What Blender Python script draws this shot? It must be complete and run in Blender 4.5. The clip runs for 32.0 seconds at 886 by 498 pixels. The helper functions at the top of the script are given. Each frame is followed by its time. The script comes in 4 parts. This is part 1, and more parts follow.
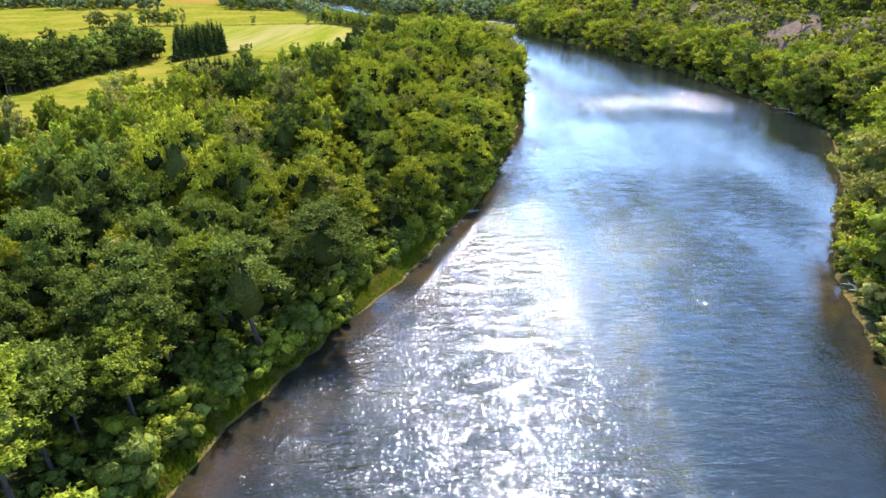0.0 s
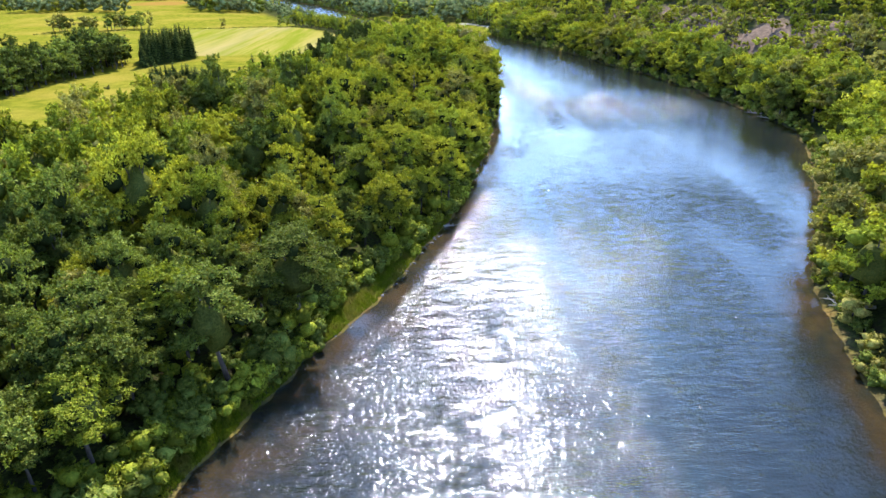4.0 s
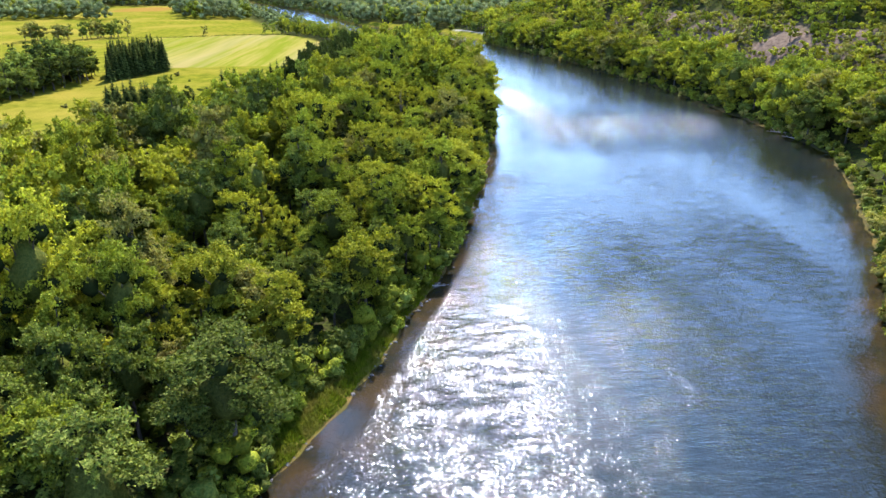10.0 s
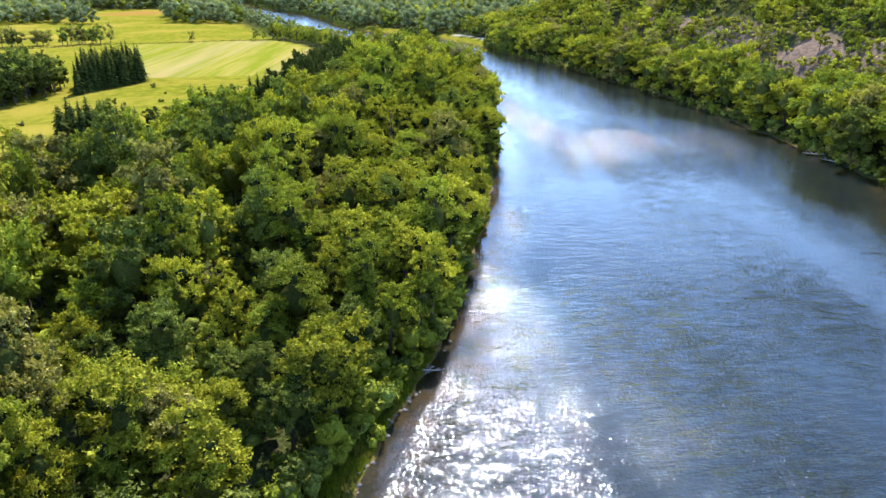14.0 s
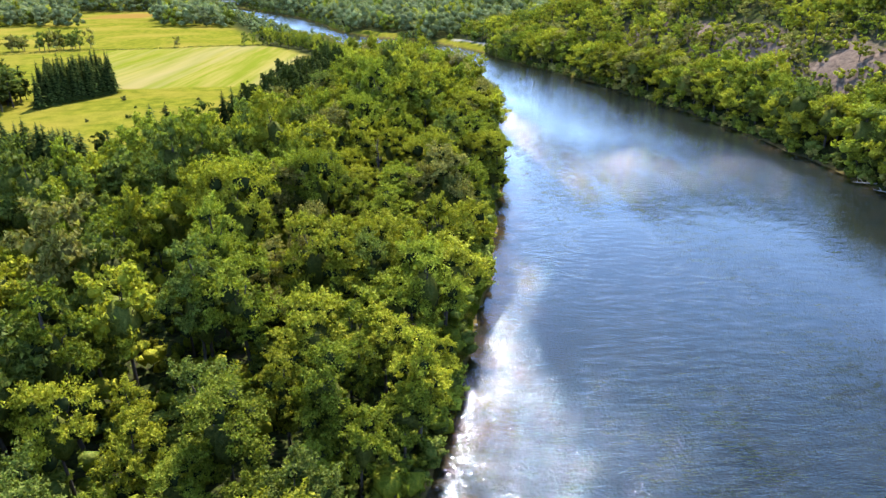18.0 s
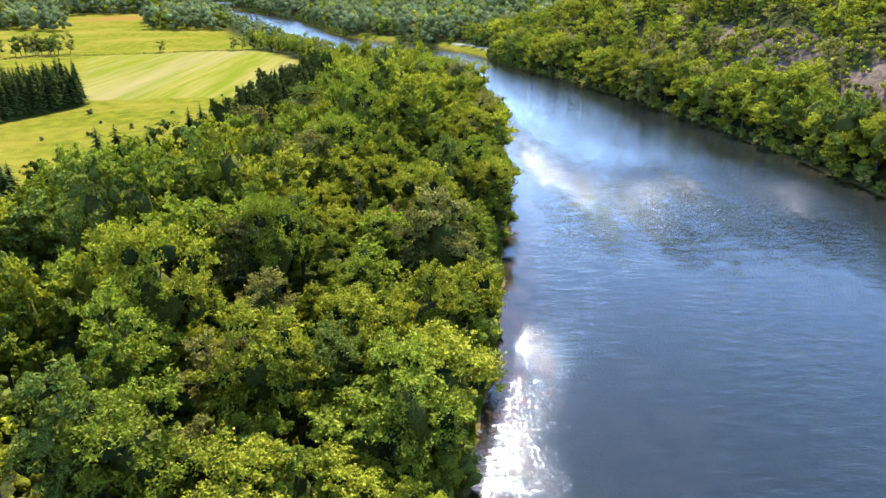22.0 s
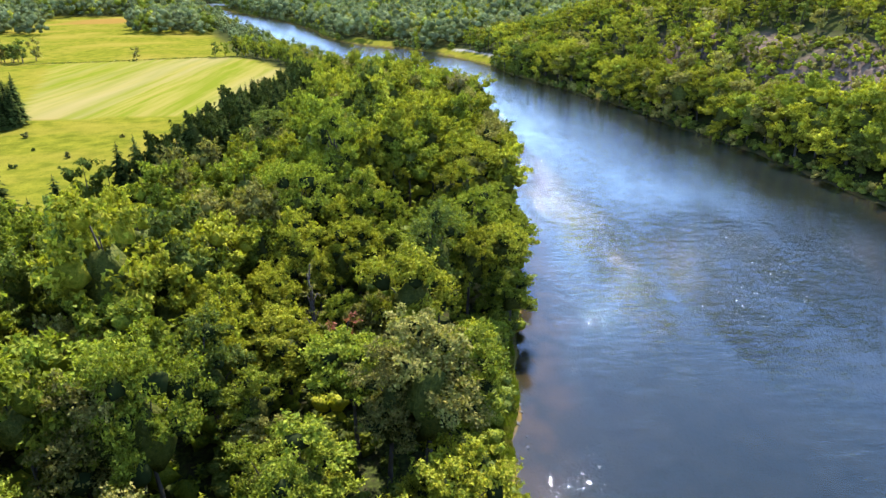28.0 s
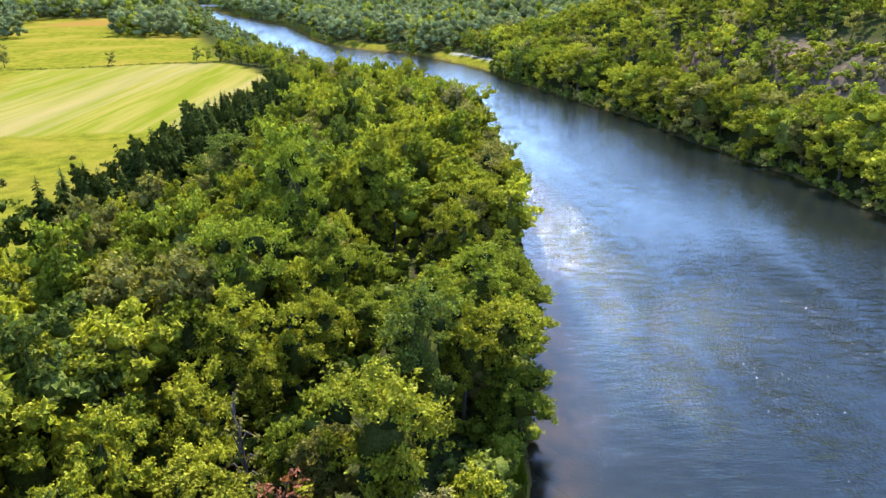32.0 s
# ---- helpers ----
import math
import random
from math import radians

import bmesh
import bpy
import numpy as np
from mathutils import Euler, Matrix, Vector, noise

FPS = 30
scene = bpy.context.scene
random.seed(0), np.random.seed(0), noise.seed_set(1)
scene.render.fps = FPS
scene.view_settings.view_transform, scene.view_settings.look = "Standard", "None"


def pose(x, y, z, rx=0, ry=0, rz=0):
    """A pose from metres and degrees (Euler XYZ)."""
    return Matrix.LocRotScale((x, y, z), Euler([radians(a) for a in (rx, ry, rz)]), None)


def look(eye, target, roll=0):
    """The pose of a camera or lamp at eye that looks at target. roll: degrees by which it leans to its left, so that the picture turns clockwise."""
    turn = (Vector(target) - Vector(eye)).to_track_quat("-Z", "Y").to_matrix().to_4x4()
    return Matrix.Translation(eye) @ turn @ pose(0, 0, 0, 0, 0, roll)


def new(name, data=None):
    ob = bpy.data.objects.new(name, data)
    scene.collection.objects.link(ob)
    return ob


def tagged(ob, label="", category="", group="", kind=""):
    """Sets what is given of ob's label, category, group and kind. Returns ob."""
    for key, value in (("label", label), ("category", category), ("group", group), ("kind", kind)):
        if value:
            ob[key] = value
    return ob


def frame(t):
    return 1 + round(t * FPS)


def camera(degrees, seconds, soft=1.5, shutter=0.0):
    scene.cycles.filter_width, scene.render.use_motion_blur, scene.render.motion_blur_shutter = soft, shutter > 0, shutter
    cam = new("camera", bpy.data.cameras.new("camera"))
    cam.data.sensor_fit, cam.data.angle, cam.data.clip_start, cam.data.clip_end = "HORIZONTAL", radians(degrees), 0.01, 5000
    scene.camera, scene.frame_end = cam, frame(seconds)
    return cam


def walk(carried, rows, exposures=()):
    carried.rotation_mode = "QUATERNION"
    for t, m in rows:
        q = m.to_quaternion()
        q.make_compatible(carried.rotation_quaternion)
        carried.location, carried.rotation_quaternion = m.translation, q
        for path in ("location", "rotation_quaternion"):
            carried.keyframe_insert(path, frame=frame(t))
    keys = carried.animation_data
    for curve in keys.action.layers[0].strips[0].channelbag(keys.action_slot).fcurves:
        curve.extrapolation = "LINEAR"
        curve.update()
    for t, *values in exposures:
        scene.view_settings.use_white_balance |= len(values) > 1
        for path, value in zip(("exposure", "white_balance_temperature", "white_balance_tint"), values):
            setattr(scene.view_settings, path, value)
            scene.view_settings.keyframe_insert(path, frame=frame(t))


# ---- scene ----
cam = camera(68.7, 32.0)
METRES, EYE, TILT, LEAN, TURN = 210.0, 58.7, -23.6, 0.0, 0.0
EXPOSURE, KELVIN, TINT = 2.1, 5800.0, 15.0
ROWS = [
    (0.0, 0.0, 0.0, 0.0, 0.0, 0.0, -0.0),
    (0.5, 0.0006, -0.0025, 0.0058, -0.06, -0.02, 0.01),
    (1.0, 0.0001, -0.0038, 0.0091, -1.1, -0.03, 0.44),
    (1.5, 0.0001, -0.0034, 0.0099, -1.48, -0.04, 0.62),
    (2.0, 0.0002, -0.0017, 0.0107, -1.66, -0.07, 0.71),
    (2.5, 0.0004, 0.0012, 0.0122, -1.79, -0.08, 0.78),
    (4.5, 0.002, 0.0229, 0.0225, -2.08, -0.04, 0.95),
    (5.0, 0.0027, 0.0298, 0.026, -2.11, -0.02, 0.99),
    (5.5, 0.0033, 0.0379, 0.0297, -2.17, 0.0, 1.02),
    (6.0, 0.0042, 0.0468, 0.034, -2.19, 0.01, 1.05),
    (6.5, 0.005, 0.057, 0.0385, -2.22, 0.03, 1.08),
    (7.0, 0.0061, 0.0679, 0.0436, -2.24, 0.04, 1.1),
    (7.5, 0.0072, 0.0797, 0.0491, -2.26, 0.07, 1.14),
    (8.0, 0.0082, 0.0924, 0.055, -2.32, 0.1, 1.17),
    (8.5, 0.0095, 0.1059, 0.061, -2.36, 0.12, 1.2),
    (9.0, 0.0109, 0.12, 0.0674, -2.41, 0.15, 1.24),
    (9.5, 0.0123, 0.1347, 0.0744, -2.43, 0.16, 1.26),
    (10.0, 0.0139, 0.1498, 0.0812, -2.43, 0.19, 1.28),
    (10.5, 0.0154, 0.1655, 0.0881, -2.44, 0.23, 1.29),
    (11.0, 0.017, 0.1812, 0.0952, -2.44, 0.25, 1.3),
    (11.5, 0.0183, 0.1974, 0.1024, -2.45, 0.28, 1.32),
    (12.0, 0.0196, 0.214, 0.1095, -2.44, 0.3, 1.33),
    (12.5, 0.0211, 0.2304, 0.1168, -2.45, 0.32, 1.33),
    (13.0, 0.0225, 0.2473, 0.1243, -2.45, 0.33, 1.32),
    (13.5, 0.024, 0.2648, 0.132, -2.44, 0.36, 1.33),
    (14.0, 0.0257, 0.2823, 0.14, -2.44, 0.36, 1.33),
    (14.5, 0.0273, 0.2999, 0.1483, -2.44, 0.37, 1.3),
    (16.5, 0.0336, 0.3719, 0.1805, -2.42, 0.43, 1.31),
    (17.0, 0.0353, 0.389, 0.1882, -2.41, 0.44, 1.29),
    (17.5, 0.0369, 0.4065, 0.1957, -2.42, 0.45, 1.28),
    (18.0, 0.0385, 0.4241, 0.2032, -2.42, 0.47, 1.3),
    (18.5, 0.0404, 0.4412, 0.2106, -2.41, 0.49, 1.29),
    (19.0, 0.0419, 0.4586, 0.2182, -2.39, 0.5, 1.29),
    (19.5, 0.0435, 0.4761, 0.2257, -2.4, 0.51, 1.28),
    (20.0, 0.0451, 0.494, 0.233, -2.36, 0.54, 1.3),
    (20.5, 0.0468, 0.511, 0.2406, -2.36, 0.53, 1.3),
    (21.0, 0.0482, 0.5281, 0.2477, -2.33, 0.54, 1.3),
    (21.5, 0.0499, 0.5451, 0.2549, -2.32, 0.54, 1.29),
    (22.0, 0.0513, 0.5623, 0.262, -2.3, 0.56, 1.28),
    (22.5, 0.0529, 0.5791, 0.2692, -2.3, 0.56, 1.3),
    (23.0, 0.0545, 0.5963, 0.2767, -2.27, 0.58, 1.29),
    (23.5, 0.0562, 0.6133, 0.2837, -2.26, 0.59, 1.28),
    (24.0, 0.0579, 0.6301, 0.2907, -2.21, 0.59, 1.26),
    (24.5, 0.0593, 0.6469, 0.2979, -2.19, 0.6, 1.26),
    (25.0, 0.0608, 0.6637, 0.3049, -2.19, 0.6, 1.25),
    (25.5, 0.0623, 0.6806, 0.312, -2.17, 0.62, 1.25),
    (27.5, 0.0692, 0.7467, 0.3403, -2.09, 0.62, 1.24),
    (28.0, 0.0706, 0.7637, 0.3475, -2.1, 0.63, 1.23),
    (28.5, 0.0723, 0.7806, 0.3547, -2.1, 0.62, 1.24),
    (29.0, 0.0739, 0.7977, 0.3618, -2.11, 0.64, 1.25),
    (29.5, 0.0756, 0.8145, 0.3692, -2.13, 0.64, 1.26),
    (30.0, 0.0772, 0.8313, 0.3764, -2.14, 0.64, 1.26),
    (30.5, 0.0787, 0.8481, 0.3835, -2.16, 0.64, 1.28),
    (31.0, 0.0802, 0.8651, 0.3909, -2.2, 0.64, 1.3),
    (31.5, 0.0818, 0.8821, 0.3982, -2.22, 0.64, 1.32),
    (32.0, 0.0834, 0.8993, 0.4054, -2.24, 0.64, 1.34),
]
walk(cam, [(t, pose(0, 0, EYE, TILT, LEAN, TURN) @ pose(METRES * x, METRES * y, METRES * z, 90 + pitch, roll, yaw)) for t, x, y, z, yaw, pitch, roll in ROWS], exposures=((0.0, EXPOSURE, KELVIN, TINT), (32.0, EXPOSURE, KELVIN, TINT)))

# ---------------------------------------------------------------- world, sun
SUN_EL, SUN_AZ = 49.0, 8.0          # degrees above the horizon, degrees east of +y
world = bpy.data.worlds.new("sky")
scene.world = world
world.use_nodes = True
wn, wl = world.node_tree.nodes, world.node_tree.links
sky = wn.new("ShaderNodeTexSky")
sky.sky_type, sky.sun_disc = 'NISHITA', False
sky.sun_elevation, sky.sun_rotation = radians(SUN_EL), radians(SUN_AZ)
sky.air_density, sky.dust_density, sky.ozone_density = 1.15, 0.2, 4.0
# scattered fair-weather cloud all over the sky
way = wn.new("ShaderNodeTexCoord").outputs["Generated"]
parts = wn.new("ShaderNodeSeparateXYZ")
wl.new(way, parts.inputs[0])
lift = wn.new("ShaderNodeMath")
lift.operation = 'ADD'
wl.new(parts.outputs[2], lift.inputs[0])
lift.inputs[1].default_value = 0.25
flatten = wn.new("ShaderNodeVectorMath")
flatten.operation = 'DIVIDE'
joinz = wn.new("ShaderNodeCombineXYZ")
for k in range(3):
    wl.new(lift.outputs[0], joinz.inputs[k])
wl.new(way, flatten.inputs[0])
wl.new(joinz.outputs[0], flatten.inputs[1])
puff = wn.new("ShaderNodeTexNoise")
puff.inputs["Scale"].default_value, puff.inputs["Detail"].default_value = 1.6, 6.0
wl.new(flatten.outputs[0], puff.inputs["Vector"])
cover = wn.new("ShaderNodeMapRange")
for k, v in ((1, 0.60), (2, 0.84), (3, 0.0), (4, 0.28)):
    cover.inputs[k].default_value = v
wl.new(puff.outputs[0], cover.inputs[0])
veil = wn.new("ShaderNodeMix")
veil.data_type = 'RGBA'
wl.new(cover.outputs[0], veil.inputs[0])
wl.new(sky.outputs[0], veil.inputs[6])
veil.inputs[7].default_value = (9.0, 9.2, 9.6, 1)
# summer haze that whitens the sky towards the horizon
low = wn.new("ShaderNodeMapRange")
low.interpolation_type = 'SMOOTHSTEP'
for k, v in ((1, 0.04), (2, 0.31), (3, 0.9), (4, 0.0)):
    low.inputs[k].default_value = v
wl.new(parts.outputs[2], low.inputs[0])
haze = wn.new("ShaderNodeMix")
haze.data_type = 'RGBA'
wl.new(low.outputs[0], haze.inputs[0])
wl.new(veil.outputs[2], haze.inputs[6])
haze.inputs[7].default_value = (8.4, 12.0, 17.6, 1)
wl.new(haze.outputs[2], wn["Background"].inputs[0])
wn["Background"].inputs[1].default_value = 0.15
sun = new("sun", bpy.data.lights.new("sun", 'SUN'))
sun.data.energy, sun.data.angle, sun.data.color = 4.2, radians(0.53), (1.0, 0.95, 0.86)
az, el = radians(SUN_AZ), radians(SUN_EL)
SUN_DIR = Vector((math.sin(az) * math.cos(el), math.cos(az) * math.cos(el), math.sin(el)))
sun.matrix_world = look(SUN_DIR * 400, (0, 0, 0))

# ---------------------------------------------------------------- materials


def node(nt, kind, ins=None, **props):
    n = nt.nodes.new(kind)
    for k, v in props.items():
        setattr(n, k, v)
    for k, v in (ins or {}).items():
        if isinstance(v, bpy.types.NodeSocket):
            nt.links.new(v, n.inputs[k])
        else:
            n.inputs[k].default_value = v
    return n


def material(name):
    m = bpy.data.materials.new(name)
    m.use_nodes = True
    m.node_tree.nodes.clear()
    return m, m.node_tree


def rgb(c):
    return (c[0], c[1], c[2], 1.0)


def mix(nt, f, a, b, blend='MIX'):
    n = node(nt, "ShaderNodeMix", data_type='RGBA', blend_type=blend)
    for k, v in ((0, f), (6, a), (7, b)):
        if isinstance(v, bpy.types.NodeSocket):
            nt.links.new(v, n.inputs[k])
        else:
            n.inputs[k].default_value = rgb(v) if k else v
    return n.outputs[2]


def calc(nt, op, a, b=0.0, clamp=False):
    n = node(nt, "ShaderNodeMath", operation=op, use_clamp=clamp)
    for k, v in ((0, a), (1, b)):
        if isinstance(v, bpy.types.NodeSocket):
            nt.links.new(v, n.inputs[k])
        else:
            n.inputs[k].default_value = v
    return n.outputs[0]


def span(nt, v, a, b, c=0.0, d=1.0):
    return node(nt, "ShaderNodeMapRange", {0: v, 1: a, 2: b, 3: c, 4: d}, clamp=True).outputs[0]


def grain(nt, co, scale, detail=3.0, rough=0.55, distort=0.0):
    return node(nt, "ShaderNodeTexNoise", {"Vector": co, "Scale": scale, "Detail": detail, "Roughness": rough, "Distortion": distort}).outputs[0]


def leaf_material(name, dark, light, warm, translucent=0.28, gloss=0.002, vary=0.45):
    """Foliage: sun-lit from above and let through from behind, every leaf spray a little different."""
    m, nt = material(name)
    geo = node(nt, "ShaderNodeNewGeometry")
    pos = geo.outputs["Position"]
    speck = grain(nt, pos, 2.6, 2.0, 0.7)
    c = mix(nt, span(nt, speck, 0.34, 0.66), [v * k for v, k in zip(dark, (2.0, 1.8, 1.9))], [v * k for v, k in zip(light, (1.18, 0.95, 1.22))])
    big = span(nt, grain(nt, pos, 0.09, 2.0), 0.42, 0.64)
    c = mix(nt, calc(nt, 'MULTIPLY', big, 0.2), c, [v * k for v, k in zip(warm, (0.85, 0.95, 1.1))])
    own = calc(nt, 'FRACT', calc(nt, 'ADD', node(nt, "ShaderNodeObjectInfo").outputs["Random"], node(nt, "ShaderNodeAttribute", attribute_name="tone").outputs["Fac"]))
    tree = calc(nt, 'MULTIPLY', span(nt, own, 0.0, 1.0, 0.66, 1.25), span(nt, geo.outputs["Random Per Island"], 0.0, 1.0, 1 - vary, 1 + vary))
    c = mix(nt, 1.0, c, node(nt, "ShaderNodeCombineColor", {0: tree, 1: tree, 2: tree}).outputs[0], 'MULTIPLY')
    bp = node(nt, "ShaderNodeBump", {"Strength": 0.8, "Distance": 0.45, "Height": speck}).outputs[0]
    dif = node(nt, "ShaderNodeBsdfDiffuse", {"Color": c, "Normal": bp}).outputs[0]
    thin = mix(nt, 1.0, c, (1.3, 1.4, 0.5), 'MULTIPLY')
    tra = node(nt, "ShaderNodeBsdfTranslucent", {"Color": thin}).outputs[0]
    s = node(nt, "ShaderNodeMixShader", {0: translucent, 1: dif, 2: tra}).outputs[0]
    gl = node(nt, "ShaderNodeBsdfGlossy", {"Color": (1, 1, 1, 1), "Roughness": 0.55}).outputs[0]
    s = node(nt, "ShaderNodeMixShader", {0: gloss, 1: s, 2: gl}).outputs[0]
    node(nt, "ShaderNodeOutputMaterial", {0: s})
    return m


def rough_material(name, a, b, scale, roughness=0.9, bump=0.3, stretch=(1, 1, 1), c=None):
    m, nt = material(name)
    co = node(nt, "ShaderNodeMapping", {0: node(nt, "ShaderNodeTexCoord").outputs["Object"], 3: stretch}).outputs[0]
    n1, n2 = grain(nt, co, scale, 5.0), grain(nt, co, scale * 6, 3.0)
    col = mix(nt, span(nt, n1, 0.35, 0.65), a, b)
    col = mix(nt, span(nt, n2, 0.5, 0.75, 0, 0.6), col, c or [v * 0.5 for v in a])
    bp = node(nt, "ShaderNodeBump", {"Strength": bump, "Distance": 0.1, "Height": n2}).outputs[0]
    p = node(nt, "ShaderNodeBsdfPrincipled", {"Base Color": col, "Roughness": roughness, "Specular IOR Level": 0.15, "Normal": bp})
    node(nt, "ShaderNodeOutputMaterial", {0: p.outputs[0]})
    return m


LEAVES = [
    leaf_material("leaves_green", (0.0469, 0.0687, 0.0050), (0.1842, 0.2259, 0.0154), (0.2011, 0.1911, 0.0101)),
    leaf_material("leaves_yellow_green", (0.0780, 0.0960, 0.0055), (0.2500, 0.2700, 0.0160), (0.2500, 0.2203, 0.0110)),
    leaf_material("leaves_deep_green", (0.0310, 0.0504, 0.0071), (0.1303, 0.1662, 0.0214), (0.1335, 0.1389, 0.0119)),
    leaf_material("leaves_olive", (0.0617, 0.0721, 0.0119), (0.2209, 0.2143, 0.0416), (0.2062, 0.1648, 0.0281)),
    leaf_material("leaves_grey_green", (0.0900, 0.0930, 0.0250), (0.3100, 0.2900, 0.0850), (0.2400, 0.2000, 0.0600), 0.3),
    leaf_material("needles_dark", (0.0130, 0.0220, 0.0040), (0.0560, 0.0760, 0.0130), (0.0560, 0.0620, 0.0090), 0.1, 0.0),
    leaf_material("needles_pine", (0.0175, 0.0284, 0.0038), (0.0670, 0.0902, 0.0114), (0.0621, 0.0694, 0.0070), 0.15, 0.001),
    leaf_material("leaves_dead_red", (0.1100, 0.0450, 0.0200), (0.3000, 0.1350, 0.0600), (0.2400, 0.1278, 0.0500), 0.3),
    # far trees: distance haze put into a paler, bluer leaf colour
    leaf_material("leaves_far_hazy", (0.0580, 0.0820, 0.0270), (0.1680, 0.2050, 0.0660), (0.1650, 0.1750, 0.0540), 0.35, 0.002, 0.12),
    leaf_material("leaves_willow", (0.1300, 0.1350, 0.0400), (0.3200, 0.3100, 0.0900), (0.3000, 0.2700, 0.0800), 0.3),
]
GREEN, YELLOW, DEEP, OLIVE, GREY, SPRUCE, PINE, DEAD, FAR, WILLOW = range(10)
BARK = rough_material("bark", (0.045, 0.034, 0.025), (0.075, 0.062, 0.048), 2.0, 0.95, 0.5, (1, 1, 0.25))


# near-black crown cores: the shade inside a crown put into their colour
def core_shade_material():
    m, nt = material("crown_core_shade")
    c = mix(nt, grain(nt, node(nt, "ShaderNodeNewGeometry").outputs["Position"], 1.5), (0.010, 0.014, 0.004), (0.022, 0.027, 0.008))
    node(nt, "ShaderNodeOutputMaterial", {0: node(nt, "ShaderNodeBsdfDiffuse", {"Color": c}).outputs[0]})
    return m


CORE_SHADE = core_shade_material()
# darker copy of the leaf colours, painted shade for the crown's middle
LEAF_SHADE = leaf_material("leaves_in_shade", (0.022, 0.031, 0.005), (0.085, 0.104, 0.014), (0.08, 0.08, 0.01), 0.15)
DRIFT = rough_material("driftwood", (0.20, 0.165, 0.13), (0.30, 0.265, 0.22), 3.0, 0.9, 0.4, (1, 1, 0.3))
STONE = rough_material("river_stone", (0.055, 0.047, 0.038), (0.13, 0.115, 0.095), 1.5, 0.8, 0.4)
CONCRETE = rough_material("concrete", (0.35, 0.34, 0.32), (0.5, 0.48, 0.45), 0.4, 0.85, 0.2)


def blades_material():
    m, nt = material("bank_grass")
    geo = node(nt, "ShaderNodeNewGeometry")
    c = mix(nt, geo.outputs["Random Per Island"], (0.065, 0.095, 0.004), (0.125, 0.140, 0.007))
    c = mix(nt, span(nt, grain(nt, geo.outputs["Position"], 0.35), 0.45, 0.65, 0, 0.7), c, (0.15, 0.12, 0.025))
    a = node(nt, "ShaderNodeBsdfDiffuse", {"Color": c}).outputs[0]
    b = node(nt, "ShaderNodeBsdfTranslucent", {"Color": c}).outputs[0]
    node(nt, "ShaderNodeOutputMaterial", {0: node(nt, "ShaderNodeMixShader", {0: 0.4, 1: a, 2: b}).outputs[0]})
    return m


GRASS = blades_material()


def ground_material():
    """Leaf litter, meadow, mown hay in swathes, bank sand, bare talus and river bed, blended by the ground's own layers."""
    m, nt = material("ground")
    co = node(nt, "ShaderNodeTexCoord").outputs["Object"]

    def layer(n):
        return node(nt, "ShaderNodeAttribute", attribute_name=n).outputs["Fac"]
    n_big, n_mid, n_fine = grain(nt, co, 0.02, 3.0), grain(nt, co, 0.16, 4.0), grain(nt, co, 1.6, 4.0)
    litter = mix(nt, span(nt, n_fine, 0.35, 0.65), (0.016, 0.017, 0.007), (0.042, 0.050, 0.010))
    litter = mix(nt, span(nt, grain(nt, co, 0.45, 5.0, 0.7), 0.50, 0.62, 0, 0.8), litter, (0.030, 0.023, 0.012))
    meadow = mix(nt, span(nt, n_mid, 0.35, 0.65), (0.072, 0.074, 0.0060), (0.130, 0.118, 0.0100))
    meadow = mix(nt, span(nt, n_big, 0.45, 0.65), meadow, (0.155, 0.120, 0.0160))
    meadow = mix(nt, span(nt, n_fine, 0.5, 0.75, 0, 0.55), meadow, (0.030, 0.040, 0.0030))
    sw = node(nt, "ShaderNodeMapping", {0: co, 2: (0, 0, radians(-62)), 3: (1, 0.05, 1)}).outputs[0]
    swath = grain(nt, sw, 0.16, 3.0, 0.65)
    swath2 = grain(nt, sw, 0.045, 2.0, 0.5)
    hay = mix(nt, span(nt, swath, 0.4, 0.62), (0.098, 0.104, 0.008), (0.158, 0.130, 0.024))
    hay = mix(nt, span(nt, swath2, 0.47, 0.64, 0, 0.75), hay, (0.178, 0.138, 0.048))
    straw = mix(nt, n_mid, (0.14, 0.08, 0.014), (0.165, 0.098, 0.02))
    sand = mix(nt, span(nt, n_fine, 0.35, 0.65), (0.075, 0.048, 0.022), (0.15, 0.105, 0.060))
    gravel = mix(nt, n_fine, (0.17, 0.155, 0.125), (0.24, 0.22, 0.185))
    talus = mix(nt, span(nt, grain(nt, co, 0.5, 6.0, 0.7), 0.35, 0.65), (0.052, 0.036, 0.024), (0.140, 0.098, 0.066))
    bed = mix(nt, span(nt, n_mid, 0.4, 0.62), (0.140, 0.086, 0.022), (0.055, 0.042, 0.013))
    bed = mix(nt, span(nt, n_fine, 0.55, 0.7, 0, 0.6), bed, (0.19, 0.12, 0.045))
    deep = mix(nt, span(nt, n_mid, 0.4, 0.65), (0.018, 0.020, 0.012), (0.034, 0.033, 0.017))
    c = litter
    for name, look_ in (("meadow", meadow), ("hay", hay), ("straw", straw), ("sand", sand), ("gravel", gravel), ("talus", talus), ("bed", bed), ("deep", deep)):
        c = mix(nt, layer(name), c, look_)
    h = calc(nt, 'ADD', n_fine, n_mid)
    bp = node(nt, "ShaderNodeBump", {"Strength": 0.6, "Distance": 0.35, "Height": h}).outputs[0]
    p = node(nt, "ShaderNodeBsdfPrincipled", {"Base Color": c, "Roughness": 0.95, "Normal": bp})
    p.inputs["Specular IOR Level"].default_value = 0.0
    node(nt, "ShaderNodeOutputMaterial", {0: p.outputs[0]})
    return m


